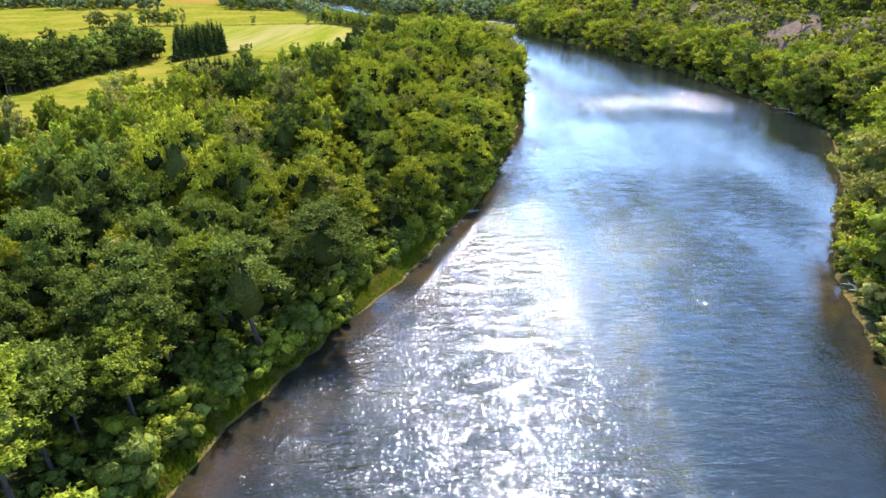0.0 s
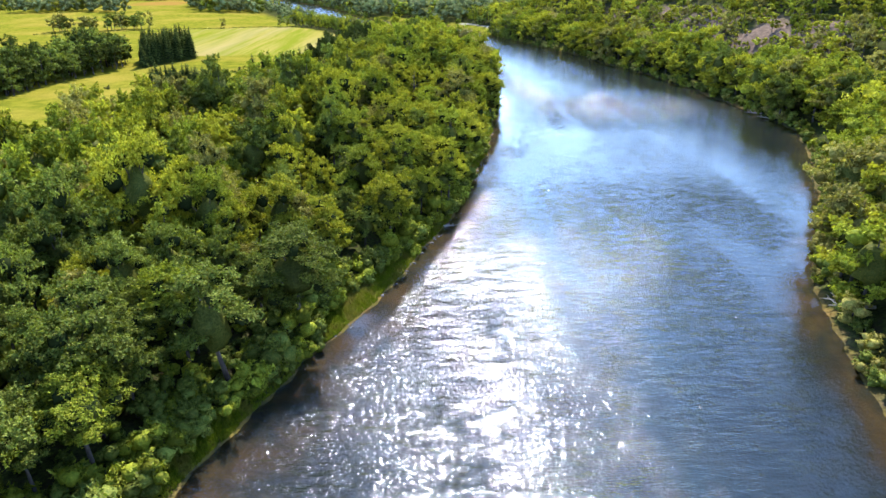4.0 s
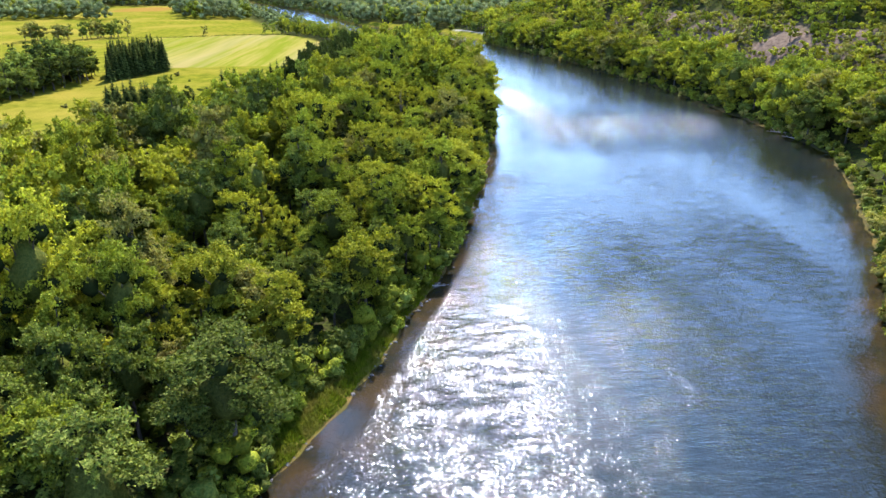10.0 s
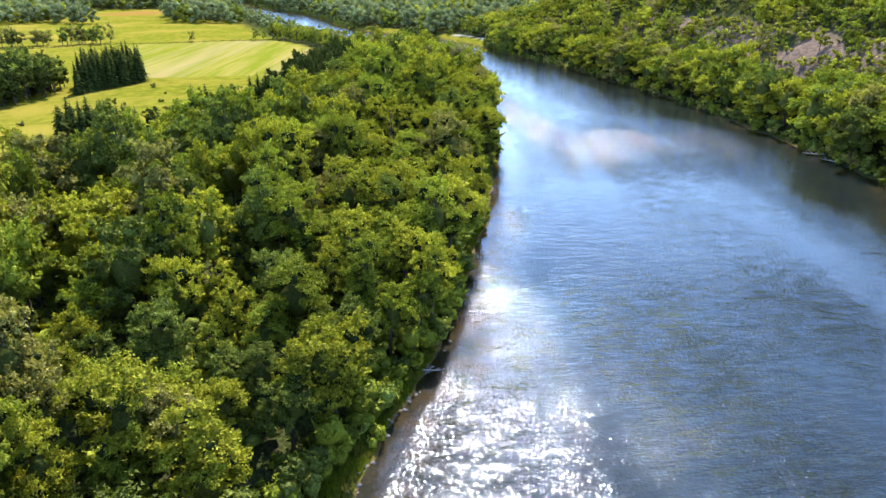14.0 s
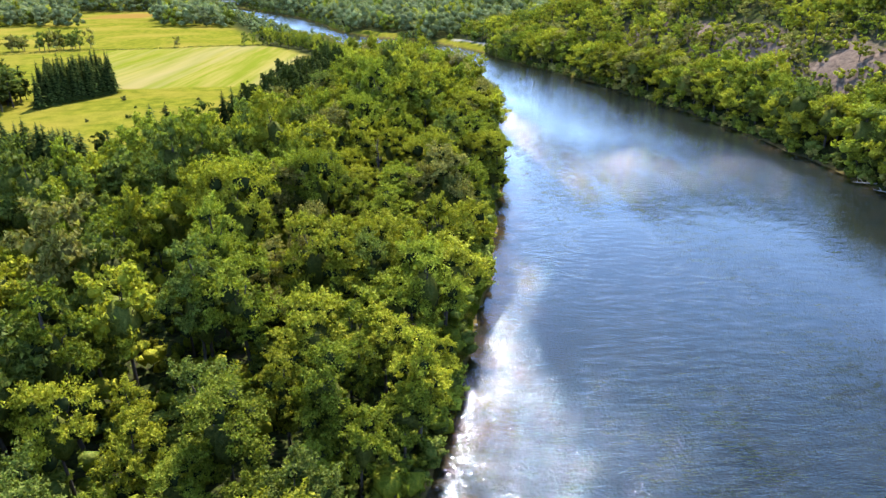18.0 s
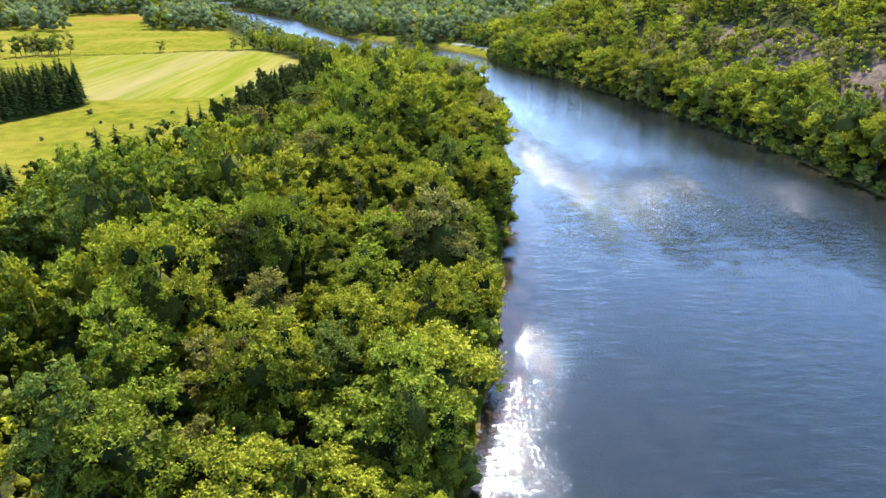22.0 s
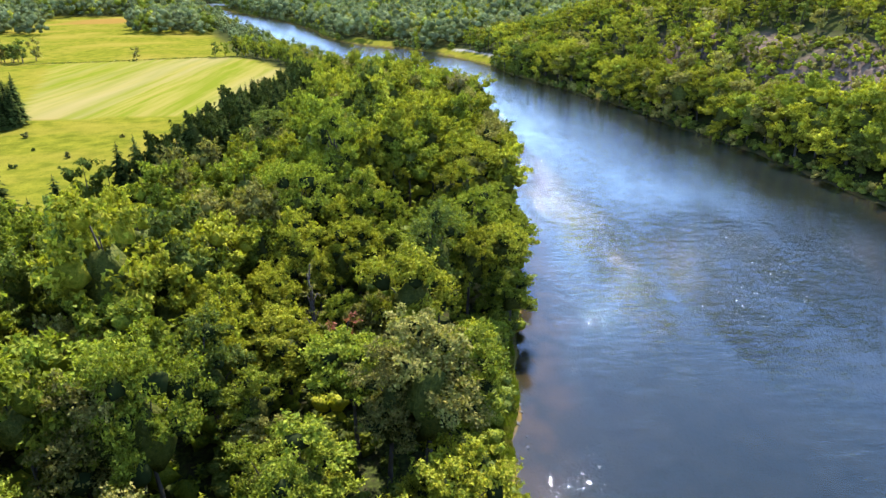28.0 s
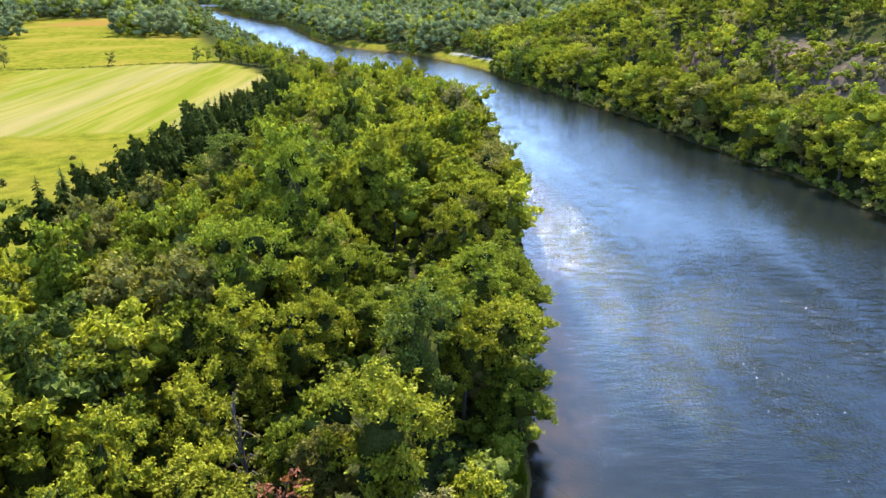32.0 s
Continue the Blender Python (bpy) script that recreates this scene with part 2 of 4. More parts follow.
def water_material():
    """A clear brownish river: mirror by Fresnel over a tinted view to the bed, ruffled where the current or the wind works on it."""
    m, nt = material("river_water")
    co = node(nt, "ShaderNodeTexCoord").outputs["Object"]
    along = node(nt, "ShaderNodeMapping", {0: co, 2: (0, 0, radians(14)), 3: (1.0, 0.16, 1)}).outputs[0]
    cross = node(nt, "ShaderNodeMapping", {0: co, 2: (0, 0, radians(-8)), 3: (0.6, 1.25, 1)}).outputs[0]
    ruff = node(nt, "ShaderNodeAttribute", attribute_name="ruffle").outputs["Fac"]
    patch = span(nt, grain(nt, along, 0.045, 3.0, 0.6, 0.6), 0.34, 0.62)
    amount = calc(nt, 'MULTIPLY', ruff, calc(nt, 'ADD', 0.25, calc(nt, 'MULTIPLY', patch, 0.75)))
    gust = span(nt, grain(nt, node(nt, "ShaderNodeMapping", {0: co, 2: (0, 0, radians(-8)), 3: (0.55, 1.0, 1)}).outputs[0], 0.33, 4.0, 0.65), 0.38, 0.60, 0.4, 1.2)
    amount = calc(nt, 'MULTIPLY', amount, gust)
    w1 = grain(nt, cross, 2.2, 1.6, 0.5)
    w2 = grain(nt, cross, 0.42, 1.0, 0.5)
    h = calc(nt, 'ADD', calc(nt, 'MULTIPLY', w1, 0.30), calc(nt, 'MULTIPLY', w2, 0.50))
    bp = node(nt, "ShaderNodeBump", {"Strength": calc(nt, 'ADD', 0.05, amount), "Distance": 1.0, "Height": h}).outputs[0]
    fr = node(nt, "ShaderNodeFresnel", {0: 1.333, 1: bp}).outputs[0]
    gl = node(nt, "ShaderNodeBsdfGlossy", {"Color": (1, 1, 1, 1), "Roughness": calc(nt, 'ADD', 0.04, calc(nt, 'MULTIPLY', node(nt, "ShaderNodeAttribute", attribute_name="sheen").outputs["Fac"], 0.055)), "Normal": bp}).outputs[0]
    tr = node(nt, "ShaderNodeBsdfTransparent", {0: (0.55, 0.50, 0.36, 1)}).outputs[0]
    silt = node(nt, "ShaderNodeBsdfDiffuse", {"Color": (0.018, 0.027, 0.027, 1)}).outputs[0]
    under = node(nt, "ShaderNodeMixShader", {0: 0.25, 1: tr, 2: silt}).outputs[0]
    s = node(nt, "ShaderNodeMixShader", {0: fr, 1: under, 2: gl}).outputs[0]
    node(nt, "ShaderNodeOutputMaterial", {0: s})
    return m


# ---------------------------------------------------------------- mesh helpers
rng = np.random.default_rng(7)


def smooth(a, b, v):
    s = np.clip((np.asarray(v, float) - a) / (b - a), 0, 1)
    return s * s * (3 - 2 * s)


LATTICE = np.random.default_rng(3).random((256, 256))


def fuzz(x, y, size, octaves=3):
    """Smooth value noise in 0..1 over the plane."""
    x, y = np.asarray(x, float) / size, np.asarray(y, float) / size
    out, amp, tot = 0.0, 1.0, 0.0
    for o in range(octaves):
        u, v = x * 2 ** o + 17.3 * o, y * 2 ** o + 5.1 * o
        i, j = np.floor(u).astype(int), np.floor(v).astype(int)
        fu, fv = u - i, v - j
        fu, fv = fu * fu * (3 - 2 * fu), fv * fv * (3 - 2 * fv)
        g = LATTICE
        a = g[i % 256, j % 256] * (1 - fu) + g[(i + 1) % 256, j % 256] * fu
        b = g[i % 256, (j + 1) % 256] * (1 - fu) + g[(i + 1) % 256, (j + 1) % 256] * fu
        out, tot, amp = out + amp * (a * (1 - fv) + b * fv), tot + amp, amp * 0.5
    return out / tot


class Shape:
    """Vertices and faces (runs of loops) with a material number for each face."""

    def __init__(self):
        self.v, self.l, self.n, self.m, self.count = [], [], [], [], 0

    def add(self, v, faces, mat=0):
        """v: (n, 3); faces: an int array (k, corners)."""
        v, faces = np.asarray(v, float), np.asarray(faces, int)
        self.v.append(v)
        self.l.append((faces + self.count).ravel())
        self.n.append(np.full(len(faces), faces.shape[1]))
        self.m.append(np.full(len(faces), mat))
        self.count += len(v)

    def arrays(self):
        return np.concatenate(self.v), np.concatenate(self.l), np.concatenate(self.n), np.concatenate(self.m)


def mesh_of(name, arrays, mats, flat=True):
    v, l, n, m = arrays
    me = bpy.data.meshes.new(name)
    me.vertices.add(len(v))
    me.vertices.foreach_set("co", np.ascontiguousarray(v, dtype=np.float32).ravel())
    me.loops.add(len(l))
    me.loops.foreach_set("vertex_index", np.ascontiguousarray(l, dtype=np.int32))
    me.polygons.add(len(n))
    start = np.concatenate([[0], np.cumsum(n)[:-1]])
    me.polygons.foreach_set("loop_start", start.astype(np.int32))
    for mat in mats:
        me.materials.append(mat)
    me.polygons.foreach_set("material_index", m.astype(np.int32))
    me.polygons.foreach_set("use_smooth", np.full(len(n), not flat))
    me.update(calc_edges=True)
    return me


def part(name, data, parent, label=""):
    """One mesh object under a thing or a part."""
    ob = new(name, data)
    ob.parent = parent
    return tagged(ob, label)


def tube(shape, pts, radii, sides=6, mat=0):
    pts = np.asarray(pts, float)
    rings = []
    for i, (p, r) in enumerate(zip(pts, radii)):
        d = pts[min(i + 1, len(pts) - 1)] - pts[max(i - 1, 0)]
        d = d / (np.linalg.norm(d) + 1e-9)
        u = np.cross(d, (0.31, 0.95, 0.1) if abs(d[2]) > 0.7 else (0, 0, 1))
        u /= np.linalg.norm(u)
        w = np.cross(d, u)
        a = np.linspace(0, 2 * np.pi, sides, endpoint=False)
        rings.append(p + r * (np.cos(a)[:, None] * u + np.sin(a)[:, None] * w))
    k = np.arange(sides)
    faces = []
    for i in range(len(pts) - 1):
        a, b = i * sides, (i + 1) * sides
        faces.append(np.stack([a + k, a + (k + 1) % sides, b + (k + 1) % sides, b + k], 1))
    shape.add(np.concatenate(rings), np.concatenate(faces), mat)
    shape.add(rings[-1], np.arange(sides)[None, :], mat)
    shape.add(rings[0][::-1], np.arange(sides)[None, :], mat)


def ball(level):
    bm = bmesh.new()
    bmesh.ops.create_icosphere(bm, subdivisions=level, radius=1.0)
    v = np.array([p.co[:] for p in bm.verts])
    f = np.array([[q.index for q in p.verts] for p in bm.faces])
    bm.free()
    return v, f


BALLS = {1: ball(1), 2: ball(2)}


def unit(v):
    return v / (np.linalg.norm(v, axis=-1, keepdims=True) + 1e-9)


def sprays(shape, c, out, length, width, r, mat, lift=0.35, wild=0.75):
    """Leaf sprays at c: pointed, folded blades that face outwards and up, unevenly."""
    n = len(c)
    nor = unit(out * 0.6 + r.normal(size=(n, 3)) * wild + (0, 0, lift))
    t = unit(np.cross(nor, r.normal(size=(n, 3))) + out * (0.55 if length < 1.0 else 0.15) + (0, 0, 0.25))
    b = unit(np.cross(nor, t))
    ln = (length * r.uniform(0.6, 1.35, n))[:, None]
    wd = (width * r.uniform(0.6, 1.35, n))[:, None]
    if length > 0.4:
        wd = wd * 1.3
        v = np.stack([c - t * ln * 0.4 + b * wd * 0.5, c + t * ln * 0.6 - nor * ln * 0.12, c - t * ln * 0.4 - b * wd * 0.5 + nor * wd * 0.2], 1)
        shape.add(v.reshape(-1, 3), np.arange(n * 3).reshape(n, 3), mat)
        return
    v = np.stack([c - t * ln * 0.5, c + b * wd * 0.5 + nor * wd * 0.18, c + t * ln * 0.5 - nor * ln * 0.1, c - b * wd * 0.5 + nor * wd * 0.18], 1)
    shape.add(v.reshape(-1, 3), np.arange(n * 4).reshape(n, 4), mat)


def clump(shape, c, rad, count, length, width, r, mat, core=1, body=0.56, inner=1):
    """A clump of foliage round c: sprays over an uneven body."""
    rad = np.asarray(rad, float)
    d = unit(r.normal(size=(count, 3)))
    d[:, 2] = np.where(d[:, 2] < -0.35, -d[:, 2], d[:, 2])
    k = r.uniform(0.45 if body < 0.6 else 0.6, 1.22, count)[:, None] ** 0.8
    sprays(shape, c + d * rad * k, d, length, width, r, mat)
    if core:
        v, f = BALLS[core]
        shape.add(c + v * rad * body * r.uniform(0.65, 1.15, (len(v), 1)), f, inner)


def lobe(shape, c, rad, twigs, leaves, length, width, r, mat, core=1, inner=2, wild=0.6):
    """A bough's worth of foliage round c: pointed leafy twigs that reach outwards and up from a core ball,
    shade-coloured unless inner is 0.
    """
    d = unit(r.normal(size=(twigs, 3)) + (0, 0, 0.4))
    d[:, 2] = np.where(d[:, 2] < -0.25, -0.6 * d[:, 2], d[:, 2])
    reach = rad * r.uniform(0.75, 1.3, twigs)
    k = np.repeat(np.arange(twigs), leaves)
    u = r.uniform(0.25, 1.0, len(k)) ** 0.7
    off = r.normal(size=(len(k), 3)) * (1, 1, 0.5) * (rad * 0.27 * (1.12 - 0.85 * u))[:, None]
    sprays(shape, c + d[k] * (reach[k] * u)[:, None] * (1, 1, 0.9) + off, d[k], length, width, r, mat, wild, wild)
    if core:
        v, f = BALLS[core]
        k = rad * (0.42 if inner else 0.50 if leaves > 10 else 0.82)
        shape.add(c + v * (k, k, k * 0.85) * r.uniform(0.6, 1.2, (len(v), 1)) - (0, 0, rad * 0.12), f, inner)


def broadleaf(seed, height, spread, lobes, twigs, leaves, length, width, core=1, limbs=5, form="round", inner=0, wild=0.6):
    """A broadleaf tree about its foot: (trunk, crown, limbs)."""
    r = np.random.default_rng(seed)
    wood, crown, arms = Shape(), Shape(), []
    lean = r.normal(size=2) * 0.03 * height
    top = np.array([lean[0], lean[1], height * 0.78])
    zs = np.linspace(0, 1, 6)
    base_r = height * 0.016 + 0.05
    line = [top * z + np.array([math.sin(z * 5 + seed), math.cos(z * 4 + seed), 0]) * 0.012 * height * z for z in zs]
    tube(wood, line, base_r * (1.12 - zs) / 1.12 + 0.02, 7)
    mid = {"round": 0.60, "tall": 0.58, "vase": 0.70, "low": 0.5}[form]
    half = {"round": 0.38, "tall": 0.42, "vase": 0.28, "low": 0.47}[form] * height
    centre = np.array([lean[0] * mid, lean[1] * mid, height * mid])
    # dark ball added inside full crowns to stop light and show as shade
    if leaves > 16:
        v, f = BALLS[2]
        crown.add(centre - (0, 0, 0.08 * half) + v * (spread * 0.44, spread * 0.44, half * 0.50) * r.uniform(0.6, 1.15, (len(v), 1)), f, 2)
    ends = []
    for i in range(lobes):
        ang = i * 2.39996 + r.uniform(-0.45, 0.45)
        zz = max(-0.95, min(0.98, 1 - (1.95 if form == "low" else 1.6) * (i + 0.5) / lobes + r.uniform(-0.15, 0.15)))
        rr = math.sqrt(max(0.04, 1 - zz * zz)) * r.uniform(0.5, 0.82)
        p = centre + np.array([math.cos(ang) * rr * spread, math.sin(ang) * rr * spread, zz * half * r.uniform(0.66, 0.84)])
        s = spread * r.uniform(0.40, 0.60) * (8.0 / max(lobes, 4)) ** 0.33
        ends.append(p)
        lobe(crown, p, s, twigs, leaves, length, width, r, 0, core, inner, wild)
    for p in ends[:: max(1, len(ends) // max(1, limbs))][:limbs]:
        a = np.array([0, 0, max(height * 0.22, p[2] - spread * r.uniform(0.6, 1.1))])
        a[:2] = top[:2] * a[2] / top[2]
        m1 = a * 0.45 + p * 0.55 + np.array([0, 0, 0.06 * height])
        limb = Shape()
        tube(limb, [a, m1, p], [base_r * 0.42, base_r * 0.22, base_r * 0.06], 5)
        arms.append(limb)
    return wood, crown, arms


def conifer(seed, height, spread, tiers, arms, pine=False):
    r = np.random.default_rng(seed)
    wood, crown = Shape(), Shape()
    tube(wood, [(0, 0, 0), (0.1, 0, height * 0.5), (0, 0, height * 0.97)], [height * 0.014 + 0.05, height * 0.01, 0.03], 6)
    low = 0.10 if not pine else 0.28
    for i in range(tiers):
        f = i / (tiers - 1)
        z = height * (low + (0.98 - low) * f)
        rad = spread * ((1 - f) ** (0.62 if not pine else 0.6)) * r.uniform(0.8, 1.12) + 0.12
        k = max(4, int(arms * (1 - 0.55 * f)))
        a = np.arange(k) * 2 * np.pi / k + r.uniform(0, 6) + r.uniform(-0.2, 0.2, k)
        u = np.stack([np.cos(a), np.sin(a), np.zeros(k)], 1)
        w = np.stack([-np.sin(a), np.cos(a), np.zeros(k)], 1)
        ln = (rad * r.uniform(0.5, 1.2, k))[:, None]
        drop = np.array([0, 0, -1.0]) * ln * (0.38 if not pine else -0.12)
        c = np.array([0, 0, z]) + np.stack([0 * a, 0 * a, r.uniform(-0.35, 0.35, k)], 1)
        wd = ln * 0.20 + 0.10
        v = np.stack([c + u * ln * 0.08 + (0, 0, 0.12), c + u * ln * 0.62 + w * wd + drop * 0.55, c + u * ln + drop + (0, 0, 0.1), c + u * ln * 0.62 - w * wd + drop * 0.55], 1)
        crown.add(v.reshape(-1, 3), np.arange(4 * k).reshape(k, 4), 0)
        if pine:
            clump(crown, np.array([0, 0, z + 0.2]), (rad * 0.8, rad * 0.8, 0.5 + rad * 0.12), 10, 1.0, 0.6, r, 0, 0)
    # cone inside the boughs, in the core colour that paints shade
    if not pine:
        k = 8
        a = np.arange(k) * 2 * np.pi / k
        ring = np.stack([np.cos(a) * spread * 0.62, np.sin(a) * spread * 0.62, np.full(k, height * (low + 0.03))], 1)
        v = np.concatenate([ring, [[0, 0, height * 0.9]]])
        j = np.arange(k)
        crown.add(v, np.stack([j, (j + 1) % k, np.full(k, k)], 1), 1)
    return wood, crown, []


def joined(name, kinds, place, size, spin, pick, leaf, mats):
    """Many plants as one mesh. kinds: list of (wood, crown); leaf: the crown's material number in mats for each plant."""
    packs = []
    for wood, crown, arms in kinds:
        packs.append((wood.arrays() if wood else None, crown.arrays(), *(a.arrays() for a in arms)))
    V, L, N, M, T, base = [], [], [], [], [], 0
    tones = np.random.default_rng(len(place)).random(len(place))
    for p, s, a, k, lf, tone in zip(place, size, spin, pick, leaf, tones):
        ca, sa = math.cos(a), math.sin(a)
        rot = np.array([[ca, sa, 0], [-sa, ca, 0], [0, 0, 1]]) * np.asarray(s)[:, None]
        for arr, mat in ((packs[k][0], 0), (packs[k][1], lf), *((a, 0) for a in packs[k][2:])):
            if arr is None:
                continue
            v, l, n, m = arr
            V.append(v @ rot + p)
            L.append(l + base)
            N.append(n)
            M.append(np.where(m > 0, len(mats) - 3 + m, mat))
            T.append(np.full(len(v), tone))
            base += len(v)
    if not V:
        return None
    me = mesh_of(name, (np.concatenate(V), np.concatenate(L), np.concatenate(N), np.concatenate(M)), mats, flat=False)
    me.attributes.new("tone", 'FLOAT', 'POINT').data.foreach_set("value", np.concatenate(T).astype(np.float32))
    return new(name, me)


# ---------------------------------------------------------------- the lie of the land
LEFT = [(-600, -130), (-200, -85), (0, -52), (40, -40), (63, -33), (83, -26), (109, -14), (130, -3.5), (150, 2.5), (160, 8), (186, 14), (207, 19), (224, 24), (256, 29),
        (284, 33), (320, 38), (365, 43), (400, 46), (450, 48), (485, 46), (525, 34), (570, 13), (620, -15), (654, -40), (741, -84), (850, -124), (950, -164),
        (1080, -220), (1300, -296), (1480, -368), (1700, -440), (2200, -705)]
RIGHT = [(-600, 20), (-200, 45), (0, 60), (50, 65), (78, 69), (111, 77), (132, 88), (157, 104), (210, 132), (256, 153), (289, 152), (313, 150), (346, 147), (366, 144), (392, 142.5),
         (407, 139.5), (433, 132.5), (447, 129.5), (465, 124.5), (487, 121), (509, 115), (531, 107), (552, 100), (618, 78), (674, 67), (691, 58), (715, 47), (754, 28), (790, 2), (803, -20), (833, -43),
         (867, -64), (904, -81), (989, -102), (1131, -154), (1260, -218), (1391, -290), (1528, -350), (1700, -415), (2200, -665)]
EDGE = [(-400, -250), (0, -195), (150, -143), (189, -126), (224, -113), (242, -95), (262, -81), (290, -70), (311, -64), (327, -60), (342, -58), (383, -57), (425, -56), (477, -50), (520, -48), (560, -52),
        (620, -72), (660, -92), (700, -130)]
YS = np.arange(-600, 2200.1, 2.0)


def shore(table, rounds):
    x = np.interp(YS, [p[0] for p in table], [p[1] for p in table])
    for _ in range(rounds):
        x[1:-1] = (x[:-2] + 2 * x[1:-1] + x[2:]) / 4
    return x


XL = shore(LEFT, 12) + (fuzz(YS, 0 * YS + 40, 9) - 0.5) * 3.0
XR = shore(RIGHT, 12) + (fuzz(YS, 0 * YS + 90, 11) - 0.5) * 3.0
CL = 1 / np.sqrt(1 + np.gradient(shore(LEFT, 30), YS) ** 2)
CR = 1 / np.sqrt(1 + np.gradient(shore(RIGHT, 30), YS) ** 2)


def west(x, y):
    """Metres inland from the left bank (minus: over the water)."""
    return (np.interp(y, YS, XL) - x) * np.interp(y, YS, CL)


def east(x, y):
    return (x - np.interp(y, YS, XR)) * np.interp(y, YS, CR)


def edge(y):
    return np.interp(y, [p[0] for p in EDGE], [p[1] for p in EDGE])


def height(x, y):
    x, y = np.asarray(x, float), np.asarray(y, float)
    dl, dr = west(x, y), east(x, y)
    d = np.maximum(dl, dr)
    bed = -2.3 * smooth(0.0, 16.0, -d) - 0.05 * np.clip(-d, 0, 2)
    rise_l = 0.9 * smooth(0, 3.0, dl) + 1.8 * smooth(4.5, 14, dl) + 2.0 * smooth(14, 60, dl) + 1.6 * smooth(40, 110, dl)
    rise_r = 1.0 * smooth(0, 3.0, dr) + 3.0 * smooth(2, 14, dr)
    flat = 20 + 14 * smooth(300, 120, y)
    hill = np.minimum(np.clip(dr - flat, 0, None) * 0.92, 30) + np.clip(dr - flat - 32.6, 0, None) * 0.5
    hill = 125 * (1 - np.exp(-hill / 125))
    rise_r = rise_r + hill * smooth(820, 600, y) + np.clip(dr - 60, 0, None) * 0.075 * smooth(600, 820, y)
    rough = (fuzz(x, y, 14) - 0.5) * 0.7 * smooth(3, 20, d) + (fuzz(x, y, 90) - 0.5) * 2.0 * smooth(20, 90, d)
    rough = rough + (fuzz(x + 300, y, 22, 4) - 0.5) * 7.0 * smooth(flat + 2, flat + 25, dr) * smooth(900, 650, y)
    z = np.where(d < 0, bed, np.where(dl > dr, rise_l, rise_r) + rough)
    far = np.hypot(x, y)
    return z + smooth(1500, 3400, far) * 190 * (0.7 + 0.6 * fuzz(x, y, 700, 2)) * smooth(30, 300, d)


def clear_bank(y):
    """Width of the open grassy strip between the water and the first trees of the left bank."""
    return (1.2 + 4.6 * smooth(102, 109, y) * smooth(142, 133, y) + 1.6 * smooth(150, 154, y) * smooth(165, 160, y) + 2.2 * smooth(68, 72, y) * smooth(87, 83, y) + 2.4 * smooth(50, 55, y) * smooth(68, 64, y)
            + 1.8 * smooth(200, 207, y) * smooth(228, 222, y) + 2.4 * smooth(236, 242, y) * smooth(280, 270, y))


def bar_zone(y):
    """1 along the two open grassy bars of the right bank."""
    return smooth(664, 672, y) * smooth(762, 752, y) + smooth(796, 802, y) * smooth(862, 850, y)


def talus_zone(x, y):
    dr = east(x, y)
    flat = 20 + 14 * smooth(300, 120, y)
    band = smooth(flat + 4, flat + 14, dr) * smooth(flat + 52, flat + 34, dr)
    return band * smooth(290, 340, y) * smooth(575, 510, y)


def hay_zone(x, y):
    """1 inside the mown field, 2 inside the meadow past the hedge line."""
    a = 661 + (x + 188) * 0.40
    return np.where(y > a, 2, np.where((y > 455 + (x + 120) * 0.12) & (x > -160 - (y - 470) * 0.42), 1, 0))


def lines(stops):
    out = [stops[0][0]]
    for (a, _), (b, step) in zip(stops[:-1], stops[1:]):
        n = max(1, int(round((b - a) / step)))
        out += list(np.linspace(a, b, n + 1)[1:])
    return np.array(out)


GX = lines([(-4200, 0), (-1600, 200), (-700, 45), (-420, 14), (-150, 5), (-60, 4), (240, 2.5), (420, 6), (900, 30), (4200, 200)])
GY = lines([(-1800, 0), (-300, 120), (-20, 20), (30, 6), (430, 2.5), (900, 5), (1800, 20), (4600, 200)])
gx, gy = np.meshgrid(GX, GY)
gx, gy = gx.ravel(), gy.ravel()
gz = height(gx, gy)
nx, ny = len(GX), len(GY)
ii, jj = np.meshgrid(np.arange(nx - 1), np.arange(ny - 1))
q = (jj * nx + ii).ravel()
ground_me = mesh_of("ground", (np.stack([gx, gy, gz], 1), np.stack([q, q + 1, q + nx + 1, q + nx], 1).ravel(), np.full(len(q), 4), np.zeros(len(q), int)), [ground_material()], flat=False)
ground = tagged(new("ground", ground_me), "river valley floor of meadow, hayfield and forest litter", "ground", kind="structure")


def layer_values(name, values):
    at = ground_me.attributes.new(name, 'FLOAT', 'POINT')
    at.data.foreach_set("value", np.clip(values, 0, 1).astype(np.float32))


dl, dr = west(gx, gy), east(gx, gy)
dd = np.maximum(dl, dr)
open_land = smooth(-4, 8, edge(gy) - gx) * (gy < 700) + smooth(50, 90, dl) * (gy >= 700) * smooth(920, 860, gy)
open_land = np.maximum(open_land, smooth(40, 60, dl) * smooth(690, 700, gy) * smooth(1250, 1200, gy))
open_land = np.where(dl > 0, np.clip(open_land, 0, 1), 0)
strip = smooth(5.0, 3.2, dl + (fuzz(gx, gy, 6) - 0.5) * 3) * (dl > 0) * smooth(2.2, 3.4, clear_bank(gy))
layer_values("meadow", np.maximum(open_land, np.maximum(strip, np.maximum(smooth(6, 3, dr) * smooth(480, 540, gy), smooth(16, 12, dr) * bar_zone(gy)) * (dr > 0))))
layer_values("hay", open_land * (hay_zone(gx, gy) == 1))
layer_values("straw", (dl > 0) * smooth(0, 25, gx + 450) * smooth(0, 25, -345 - gx) * smooth(1035, 1060, gy) * smooth(1180, 1150, gy))
